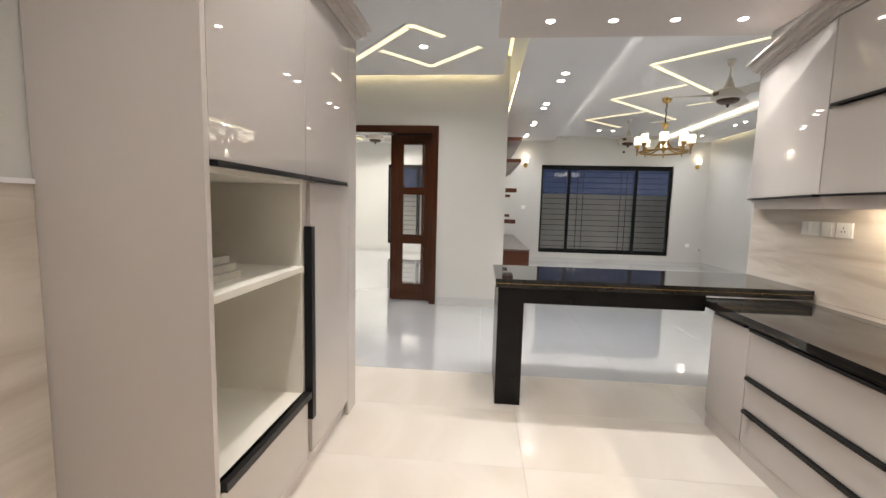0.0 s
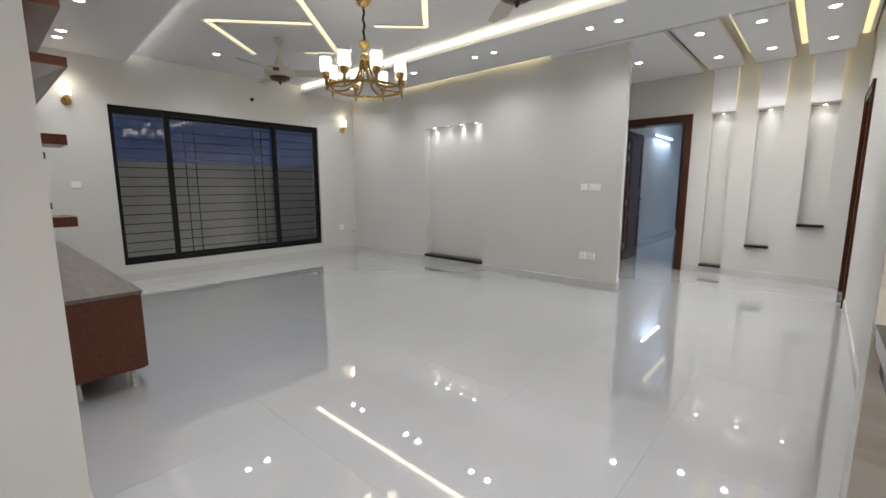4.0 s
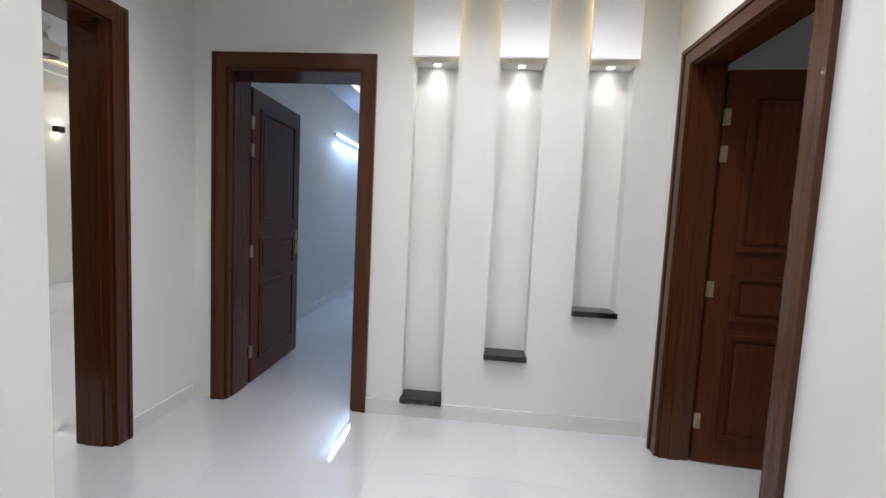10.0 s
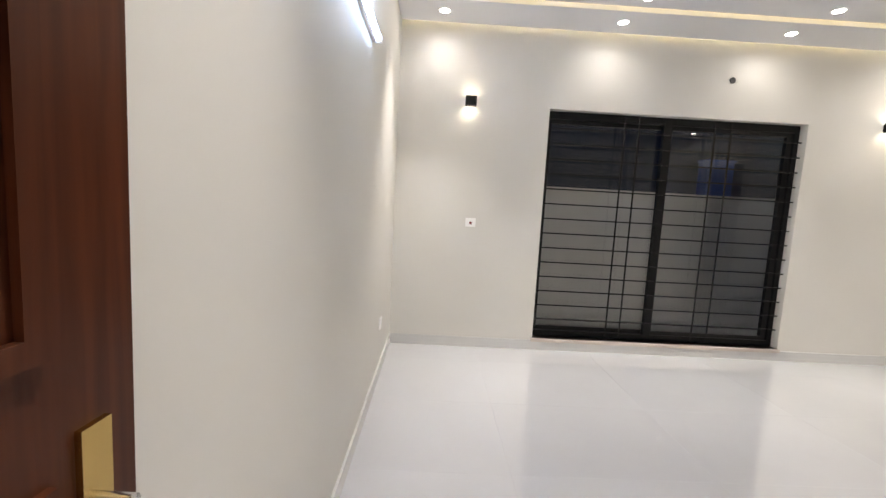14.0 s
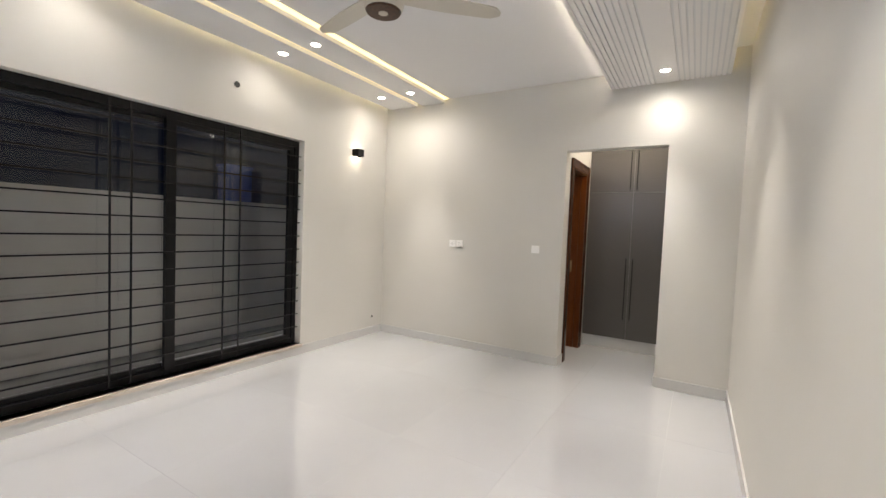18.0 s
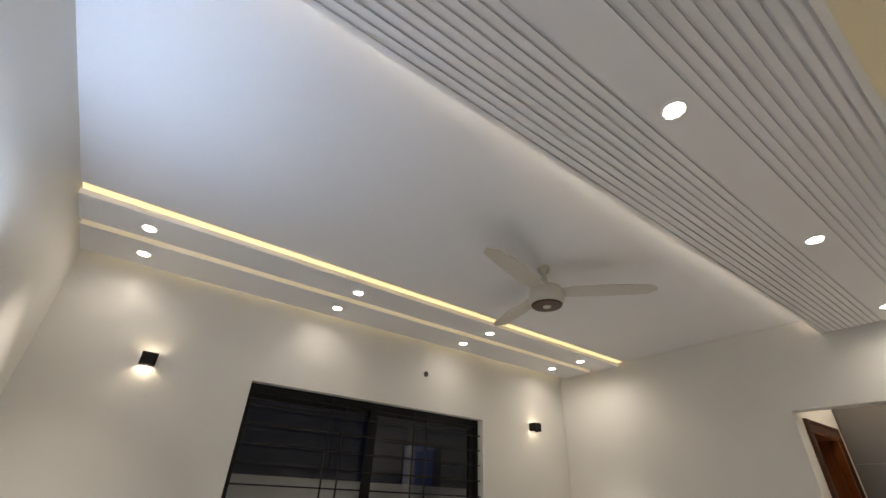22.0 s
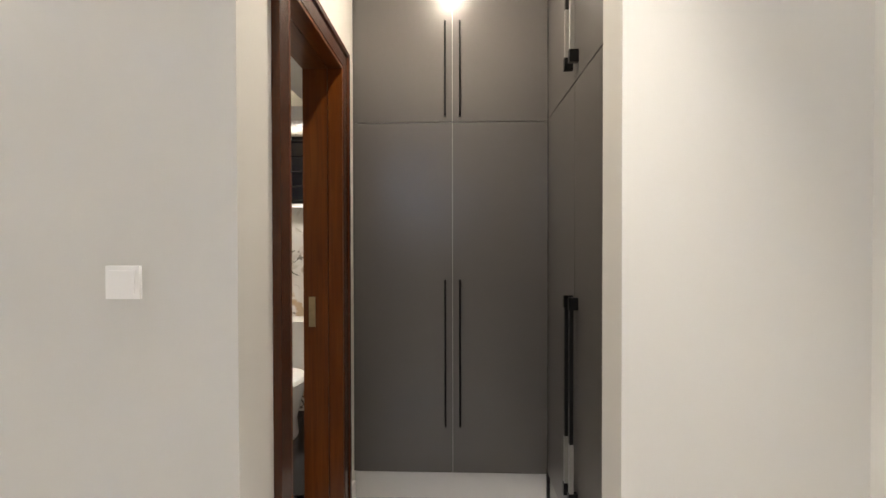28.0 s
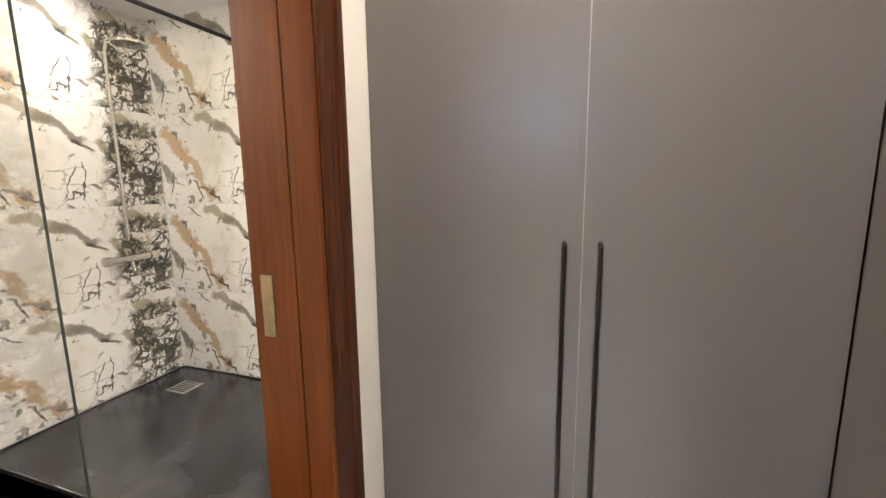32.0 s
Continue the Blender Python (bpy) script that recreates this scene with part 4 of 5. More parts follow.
part("gold_line", boxes((1.126, 1.13, -1.49, 3.12, 0.7505, 0.7525)), M_BRASS, wt, "thin pale edge line")
bar = thing("breakfast_bar", "black granite breakfast bar on one slab leg", "bar")
part("top", soft(boxes((-0.17, 1.765, 3.07, 3.735, 0.832, 0.860)), 0.008, 3), M_GRANITE, bar)
part("under_slab", soft(boxes((-0.168, 1.765, 3.072, 3.733, 0.802, 0.829)), 0.006, 2), M_GRANITE, bar)
part("gold_line", boxes((-0.169, 1.76, 3.0705, 3.08, 0.829, 0.832)), M_BRASS, bar, "thin pale edge line")
M_LEG = mat("black_stone_leg", (0.007, 0.0065, 0.0065), 0.25, spec=0.2, noise_scale=8, noise_amt=0.2)
part("apron", soft(boxes((0.02, 1.15, 3.09, 3.12, 0.70, 0.802)), 0.003), M_LEG, bar)
part("apron", soft(boxes((0.02, 1.76, 3.68, 3.71, 0.70, 0.802)), 0.003), M_LEG, bar)
part("leg", soft(boxes((-0.15, 0.02, 3.09, 3.71, 0.0, 0.802)), 0.004), M_LEG, bar, "black slab leg")
# splashback on the right, in large tiles
spr = tagged(new("splashback_right"), "beige veined tile splashback", "splashback", kind="structure")
tmesh = obj("splash_tile", soft(boxes((-0.012, 0.0, 0, 1.197, 0, 0.598)), 0.0015, 1), M_SPLASH).data
bpy.data.objects.remove(bpy.data.objects["splash_tile"])
for i in range(5):
    for j in range(2):
        y0 = 3.74 - 1.2 * (i + 1)
        if y0 < -1.5:
            continue
        o = new("tile", tmesh)
        o.parent = spr
        o.matrix_world = pose(1.78, y0, 0.205 + 0.6 * j)


def wall_unit(y0, y1, doors, label):
    th = thing("wall_cabinet", label, "kitchen cabinet", "kitchen wall cabinets")
    part("body", boxes((1.468, 1.775, y0, y1, 1.40, 2.31)), M_CABSIDE, th)
    for z0, z1 in doors:
        part("door", soft(boxes((1.45, 1.467, y0 + 0.002, y1 - 0.002, z0, z1)), 0.002), M_CAB, th, "glossy beige door")
        handle_strip((1.425, 1.468, y0 + 0.01, y1 - 0.04, z0 - 0.012, z0 - 0.001), th)
    part("pelmet", boxes((1.475, 1.495, y0, y1, 1.355, 1.40)), M_CABSIDE, th, "brown grey light pelmet")
    return th


eu = thing("wall_cabinet", "beige gloss end wall cabinet with one angled door", "kitchen cabinet", "kitchen wall cabinets")
part("body", prism([(1.468, 2.70), (1.70, 3.66), (1.775, 3.68), (1.775, 2.70)], 1.40, 2.31), M_CABSIDE, eu)
part("door", soft(prism([(1.45, 2.702), (1.695, 3.682), (1.712, 3.678), (1.467, 2.702)], 1.43, 2.30), 0.002), M_CAB, eu, "glossy beige door")
part("handle", soft(prism([(1.425, 2.71), (1.67, 3.66), (1.70, 3.65), (1.468, 2.71)], 1.418, 1.429), 0.002, 1), M_BLACKM, eu, "long black profile handle")
part("pelmet", prism([(1.475, 2.70), (1.70, 3.62), (1.72, 3.61), (1.495, 2.70)], 1.355, 1.40), M_CABSIDE, eu, "brown grey light pelmet")
for y0 in (1.70, 0.70, -0.30, -1.30):
    wall_unit(y0, y0 + 0.998, [(1.43, 1.855), (1.875, 2.30)], "beige gloss wall cabinet with two flap doors")
cr2 = thing("cornice", "stepped beige cornice above the kitchen wall cabinets", "cornice", "kitchen cornices")
for o, z0, z1 in ((0.0, 2.31, 2.33), (0.025, 2.33, 2.35), (0.05, 2.35, 2.39), (0.075, 2.39, 2.405)):
    part("moulding", soft(prism([(1.45 - o, -1.49), (1.45 - o, 2.70), (1.70 - o, 3.70 + o * 0.6), (1.775, 3.70 + o * 0.6), (1.775, -1.49)], z0, z1), 0.004), M_CABSIDE, cr2)
tagged(obj("cabinet_light", boxes((1.60, 1.62, -1.2, 2.67, 1.385, 1.395)), emit("cabinet_light_glow", (1.0, 0.86, 0.66), 52.0)), "thin warm light strip under the wall cabinets, lit", "light strip")


# ---- living room things ----
def fan(name, label, x, y, zc, zm, base, r, style):
    th = thing(name, label, "ceiling fan", "ceiling fans")
    part("canopy", turned([(0.045, 0.0), (0.05, -0.02), (0.03, -0.06), (0.013, -0.075)], 24, z0=zc - zm), M_FAN, th, smooth=True)
    part("rod", turned([(0.011, zc - zm - 0.02), (0.011, 0.10)], 12), M_FAN, th, smooth=True)
    if style == "bell":
        part("motor", turned([(0.02, 0.20), (0.035, 0.15), (0.06, 0.08), (0.10, 0.055), (0.165, 0.045), (0.175, 0.03), (0.175, -0.02), (0.16, -0.04), (0.12, -0.05)], 32), M_FAN, th, "cream bell shaped motor", True)
        part("cap", turned([(0.118, -0.05), (0.11, -0.075), (0.07, -0.095), (0.02, -0.10), (0.012, -0.13), (0.002, -0.14)], 28), M_FANW, th, "dark wood cap with a finial", True)
        for k in range(3):
            a = radians(base + 120 * k + 30)
            bm = boxes((0.155, 0.178, -0.035, 0.035, -0.018, 0.022))
            part("inlay", soft(bm, 0.004), M_FANW, th, "dark wood inlay").matrix_local = pose(0, 0, 0, 0, 0, base + 120 * k + 30)
    else:
        part("motor", turned([(0.02, 0.20), (0.03, 0.15), (0.07, 0.115), (0.115, 0.095), (0.13, 0.06), (0.125, 0.0), (0.115, -0.028), (0.112, -0.032)], 32), M_FAN, th, "cream motor housing", True)
        part("cap", turned([(0.111, -0.032), (0.104, -0.042), (0.002, -0.044)], 28), M_FANW, th, "brown disc cap", True)
        part("badge", turned([(0.03, -0.0445), (0.028, -0.048), (0.002, -0.049)], 20), M_FAN, th, smooth=True)
    for k in range(3):
        bm = bmesh.new()
        n = 14
        tp, bt = [], []
        r0 = 0.12
        for i in range(n + 1):
            u = i / n
            wd = 0.055 + 0.028 * math.sin(min(1.0, u * 1.5) * math.pi / 2) if u < 0.9 else 0.083 * math.sqrt(max(0.02, 1 - ((u - 0.9) / 0.1) ** 2))
            if style == "slim":
                wd *= 1.15 - 0.45 * u
            rr = r0 + (r - r0) * u
            tw = (-0.026 if style == "bell" else -0.008) * (1 - u * 0.4)
            row = [bm.verts.new((rr, -wd, 0.004 - tw)), bm.verts.new((rr, wd, 0.004 + tw)), bm.verts.new((rr, wd, -0.004 + tw)), bm.verts.new((rr, -wd, -0.004 - tw))]
            tp.append(row)
        for a, b in zip(tp, tp[1:]):
            for i in range(4):
                bm.faces.new((a[i], b[i], b[(i + 1) % 4], a[(i + 1) % 4]))
        bm.faces.new(tp[0])
        bm.faces.new(tp[-1][::-1])
        part("blade", bm, M_FAN, th, smooth=True).matrix_local = pose(0, 0, 0.005 if style == "bell" else 0.072, 0, 0, base + 120 * k)
    th.matrix_world = pose(x, y, zm)
    return th


fan("ceiling_fan", "cream three blade ceiling fan with dark wood cap", 2.50, 5.60, 3.05, 2.66, 168, 0.62, "bell")
fan("ceiling_fan", "cream three blade ceiling fan with dark wood cap", 2.50, 8.93, 3.05, 2.66, 200, 0.62, "bell")
fan("ceiling_fan", "cream three blade ceiling fan with dark wood cap", -2.4, 8.6, 3.0, 2.62, 60, 0.62, "bell")
fan("ceiling_fan", "cream slim ceiling fan with a brown disc cap", 8.52, 9.31, 3.12, 2.84, 75, 0.77, "slim")

# chandelier
ch = thing("chandelier", "brass chandelier with eight glowing white glass shades", "chandelier")
CX, CY = 2.51, 7.30
part("canopy", turned([(0.075, 3.05), (0.075, 3.035), (0.05, 2.99), (0.025, 2.975), (0.01, 2.965)], 24), M_BRASS, ch, smooth=True)
bm = bmesh.new()
tube(bm, [(0.006 * math.sin(i * 1.3), 0.006 * math.cos(i * 1.7), 2.97 - i * 0.027) for i in range(12)], 0.011, 8)
part("chain", bm, M_BLACKM, ch, "dark chain", True)
part("hub", turned([(0.008, 2.69), (0.05, 2.665), (0.055, 2.65), (0.02, 2.60), (0.016, 2.56), (0.04, 2.54), (0.045, 2.50), (0.03, 2.47), (0.028, 2.42), (0.01, 2.40)], 24), M_BRASS, ch, smooth=True)
M_BRONZE = mat("aged_brass", (0.36, 0.23, 0.09), 0.3, 1.0)
bm = bmesh.new()
tube(bm, [(0.352 * math.cos(a * math.pi / 20), 0.352 * math.sin(a * math.pi / 20), 2.235) for a in range(41)], 0.013, 8)
part("ring", bm, M_BRONZE, ch, "aged brass ring", True)
M_CLEAR = glass("shade_clear_glass")
for k in range(8):
    a = math.pi * (2 * k + 1) / 8
    c, s = math.cos(a), math.sin(a)
    bm = bmesh.new()
    tube(bm, [(r_ * c, r_ * s, z_) for r_, z_ in ((0.03, 2.53), (0.045, 2.44), (0.075, 2.35), (0.13, 2.275), (0.22, 2.24), (0.31, 2.238), (0.355, 2.25), (0.37, 2.29))], 0.010, 8)
    arm = part("arm", bm, M_BRONZE, ch, "curved aged brass arm", True)
    part("cup", turned([(0.008, 2.235), (0.016, 2.25), (0.016, 2.29), (0.035, 2.31), (0.038, 2.345), (0.03, 2.36)], 16, 0.37 * c, 0.37 * s), M_BRONZE, arm, smooth=True)
    part("drop", turned([(0.002, 2.185), (0.009, 2.195), (0.011, 2.215), (0.006, 2.24)], 10, 0.37 * c, 0.37 * s), M_BRONZE, arm, smooth=True)
    part("shade", turned([(0.030, 2.355), (0.050, 2.362), (0.052, 2.47), (0.050, 2.475), (0.0495, 2.48)], 20, 0.37 * c, 0.37 * s), M_SHADE, arm, "glowing white glass shade", True)
    g = part("outer_glass", boxes((-0.001, 0.001, -0.001, 0.001, 2.349, 2.35)), M_CLEAR, arm, "clear outer glass")
    gm = turned([(0.066, 2.352), (0.067, 2.353), (0.067, 2.51), (0.065, 2.51), (0.064, 2.354)], 20, 0.37 * c, 0.37 * s)
    gm.to_mesh(g.data)
    gm.free()
    g.data.materials.clear()
    g.data.materials.append(M_CLEAR)
    g.visible_shadow = False
ch.matrix_world = pose(CX, CY, 0)
lamp("chandelier_light", "POINT", 8, (CX, CY, 2.62), (1.0, 0.90, 0.76), 0.04)


def sconce(x, y, z):
    th = thing("wall_sconce", "brass wall sconce with a glowing white glass shade", "wall lamp", "living room wall lamps")
    bm = bmesh.new()
    tube(bm, [(0, 0.0, -0.05), (0, -0.014, -0.05)], 0.052, 20)
    part("back_plate", bm, M_BRASS, th, "round brass back plate", True)
    bm = bmesh.new()
    tube(bm, [(0, -0.01, -0.05), (0, -0.06, -0.055), (0, -0.085, -0.04), (0, -0.09, -0.01)], 0.008, 8)
    part("arm", bm, M_BRASS, th, smooth=True)
    part("cup", turned([(0.01, -0.02), (0.026, -0.005), (0.028, 0.01)], 16, 0, -0.09), M_BRASS, th, smooth=True)
    part("shade", turned([(0.028, 0.01), (0.045, 0.016), (0.047, 0.115), (0.045, 0.118)], 20, 0, -0.09), M_SHADE, th, "glowing white shade", True)
    th.matrix_world = pose(x, y, z)
    lamp("sconce_light", "POINT", 0.5, (x, y - 0.09, z + 0.17), (1.0, 0.86, 0.66), 0.04)


sconce(0.76, 10.96, 2.40)
sconce(4.78, 10.96, 2.42)


def cube_lamp(x, y, z):
    """A hollow black sleeve, open above and below, with a divider and a small lamp on each side of it."""
    th = thing("wall_cube_lamp", "black square wall lamp lighting up and down", "wall lamp", "bedroom wall lamps")
    part("body", boxes((-0.052, 0.052, -0.104, -0.100, -0.045, 0.045), (-0.052, -0.048, -0.100, -0.008, -0.045, 0.045), (0.048, 0.052, -0.100, -0.008, -0.045, 0.045)), M_BLACK, th)
    part("back_plate", boxes((-0.052, 0.052, -0.008, 0.0, -0.035, 0.035)), M_BLACK, th)
    part("divider", boxes((-0.048, 0.048, -0.100, -0.008, -0.003, 0.003)), M_BLACK, th)
    part("lens", boxes((-0.02, 0.02, -0.090, -0.050, -0.0055, -0.0032)), M_LENS, th, "glowing lens")
    part("lens", boxes((-0.02, 0.02, -0.090, -0.050, 0.0032, 0.0055)), M_LENS, th, "glowing lens")
    th.matrix_world = pose(x, y, z)
    lamp("cube_lamp_down", "POINT", 0.85, (x, y - 0.070, z - 0.014), (1.0, 0.88, 0.68), 0.006)
    lamp("cube_lamp_up", "POINT", 0.75, (x, y - 0.070, z + 0.014), (1.0, 0.88, 0.68), 0.006)


cube_lamp(6.34, 11.32, 2.385)
cube_lamp(10.44, 11.32, 2.385)


def tube_lamp(m, length, energy, lift, group):
    th = thing("tube_light", "slim blue white tube light on the wall, lit", "tube light", group)
    part("batten", soft(boxes((0, length, 0.0, 0.022, -0.018, 0.018)), 0.003), M_PLASTIC, th)
    bm = bmesh.new()
    tube(bm, [(0.02, -0.012, 0), (length - 0.02, -0.012, 0)], 0.013, 12)
    part("glow_tube", bm, M_TUBE, th, "glowing blue white tube", True)
    for x in (0.0, length - 0.03):
        part("end_cap", soft(boxes((x, x + 0.03, -0.028, 0.0, -0.018, 0.018)), 0.003), M_PLASTIC, th)
    th.matrix_world = m
    d = bpy.data.lights.new("tube_light_glow", "AREA")
    d.shape, d.size, d.size_y, d.energy, d.color, d.spread = "RECTANGLE", length - 0.06, 0.03, energy, (0.50, 0.68, 1.0), math.pi
    new("tube_light_glow", d).matrix_world = m @ pose(length / 2, -0.032, 0.012, -90 - lift, 0, 0)
    return th


tube_lamp(pose(5.682, 9.66, 2.30, 0, 0, 90) @ pose(-1.2, 0, 0), 1.2, 6.5, 55, "tube lights")
tube_lamp(pose(10.38, 6.868, 2.45), 1.45, 45, -38, "tube lights")

# media cabinet and shelves
M_VEN = wood("brown_veneer", (0.080, 0.024, 0.013), (0.125, 0.040, 0.021), 0.3, axis=1)
mc = thing("media_cabinet", "long low red brown media cabinet on chrome legs", "cabinet")
part("body", soft(boxes((0.034, 0.48, 7.09, 10.70, 0.14, 0.63)), 0.004), M_VEN, mc)
part("top", soft(boxes((0.033, 0.505, 7.08, 10.71, 0.632, 0.655)), 0.006), wood("grey_brown_veneer", (0.10, 0.085, 0.075), (0.2, 0.17, 0.15), 0.3, axis=1), mc, "grey brown top board")
for i in range(4):
    y0 = 7.10 + i * 0.90
    part("drawer_front", soft(boxes((0.482, 0.50, y0, y0 + 0.89, 0.145, 0.625)), 0.004), M_VEN, mc)
    part("pull", soft(boxes((0.50, 0.518, y0 + 0.35, y0 + 0.55, 0.60, 0.612)), 0.003), M_STEEL, mc, "chrome pull")
for x, y in ((0.43, 7.2), (0.43, 10.6), (0.15, 7.2), (0.15, 10.6), (0.43, 8.9)):
    part("leg", turned([(0.022, 0.0), (0.018, 0.01), (0.015, 0.139)], 14, x, y), M_STEEL, mc, "chrome leg", True)


def wall_shelf(y0, y1, z0, z1, x1, label):
    return tagged(obj("wall_shelf", soft(boxes((0.02, x1, y0, y1, z0, z1)), 0.004), M_VEN), label, "shelf", "wall shelves")


wall_shelf(7.58, 7.90, 1.575, 1.64, 0.30, "red brown floating wall shelf")
wall_shelf(7.58, 7.90, 1.045, 1.11, 0.30, "red brown floating wall shelf")
wall_shelf(7.95, 8.10, 1.50, 1.545, 0.22, "small red brown floating shelf")
wall_shelf(7.95, 8.10, 1.15, 1.195, 0.22, "small red brown floating shelf")
ub = thing("wall_box", "red brown wall box above the media cabinet with a lit underside", "wall cabinet")
part("box_top", soft(boxes((0.02, 0.36, 7.66, 10.4, 2.44, 2.50)), 0.004), M_VEN, ub)
part("box_back", boxes((0.02, 0.10, 7.70, 10.36, 2.14, 2.44)), M_VEN, ub)
part("box_bottom", soft(boxes((0.02, 0.36, 7.66, 10.4, 2.08, 2.14)), 0.004), M_VEN, ub)
bm = bmesh.new()
v = [bm.verts.new(p) for p in ((0.02, 7.66, 2.08), (0.34, 7.66, 2.08), (0.02, 7.66, 1.84), (0.02, 10.4, 2.08), (0.34, 10.4, 2.08), (0.02, 10.4, 1.84))]
for f in ((0, 1, 2), (3, 5, 4), (0, 3, 4, 1), (1, 4, 5, 2), (2, 5, 3, 0)):
    bm.faces.new([v[i] for i in f])
part("slanted_base", bm, mat("grey_board", (0.22, 0.20, 0.18), 0.5, noise_scale=2, noise_amt=0.05), ub, "grey slanted base")

# ---- wardrobe ----
M_FILM = mat("cloudy_film", (0.30, 0.29, 0.27), 0.35)
M_STRIP = mat("edge_band", (0.28, 0.27, 0.26), 0.5)
wd = thing("wardrobe", "dark grey built-in wardrobe with long black handles", "wardrobe", "built-in wardrobes")
part("carcass", boxes((12.272, 12.84, 7.776, 8.812, 0.148, 3.068)), M_GREY, wd)
part("plinth", boxes((12.265, 12.8, 7.776, 8.815, 0.0, 0.146)), M_SKIRT, wd, "pale tile plinth")
part("joint_strip", boxes((12.262, 12.272, 8.274, 8.286, 0.15, 3.065)), M_STRIP, wd, "pale strip between the doors")
for y0, y1, yh in ((7.773, 8.2785, 8.241), (8.2815, 8.802, 8.319)):
    for z0, z1, h0, h1 in ((0.15, 2.0315, 0.406, 1.193), (2.0345, 3.066, 2.062, 2.563)):
        d = part("door", soft(boxes((12.25, 12.268, y0, y1, z0, z1)), 0.0015, 1), M_GREY, wd, "dark grey door")
        bm = bmesh.new()
        tube(bm, [(12.252, yh, h0 + 0.004), (12.225, yh, h0 + 0.004), (12.222, yh, h0 + 0.01), (12.222, yh, h1 - 0.01), (12.225, yh, h1 - 0.004), (12.252, yh, h1 - 0.004)], 0.0055, 8)
        part("handle", bm, M_BLACKM, d, "thin black bar handle", True)
part("filler", soft(boxes((12.258, 12.27, 8.803, 8.818, 0.148, 3.068)), 0.001, 1), M_GREY, wd, "narrow dark grey filler strip")
wr = thing("wardrobe", "dark grey built-in side wardrobe with thick black handles", "wardrobe", "built-in wardrobes")
part("carcass", boxes((11.206, 12.83, 7.26, 7.75, 0.148, 3.068)), M_GREY, wr)
part("plinth", boxes((11.206, 12.25, 7.26, 7.76, 0.0, 0.146)), M_SKIRT, wr, "pale tile plinth")
for x0, x1, xh in ((11.206, 11.7505, 11.708), (11.7535, 12.247, 11.786)):
    for z0, z1, h0, h1 in ((0.15, 2.044, 0.32, 1.165), (2.05, 3.066, 2.11, 2.63)):
        d = part("door", soft(boxes((x0, x1, 7.752, 7.77, z0, z1)), 0.0015, 1), M_GREY, wr, "dark grey door")
        part("handle", soft(boxes((xh - 0.0075, xh + 0.0075, 7.788, 7.803, h0, h1)), 0.002), M_BLACKM, d, "thick black handle")
        for zz in (h0, h1 - 0.05):
            part("handle_end", soft(boxes((xh - 0.0105, xh + 0.0105, 7.77, 7.807, zz, zz + 0.05)), 0.003), M_BLACKM, d, "black handle end block")
        part("wrap", boxes((xh - 0.0085, xh + 0.0085, 7.787, 7.804, h0 + 0.05, h0 + 0.25)), M_FILM, d, "cloudy film left on the handle")

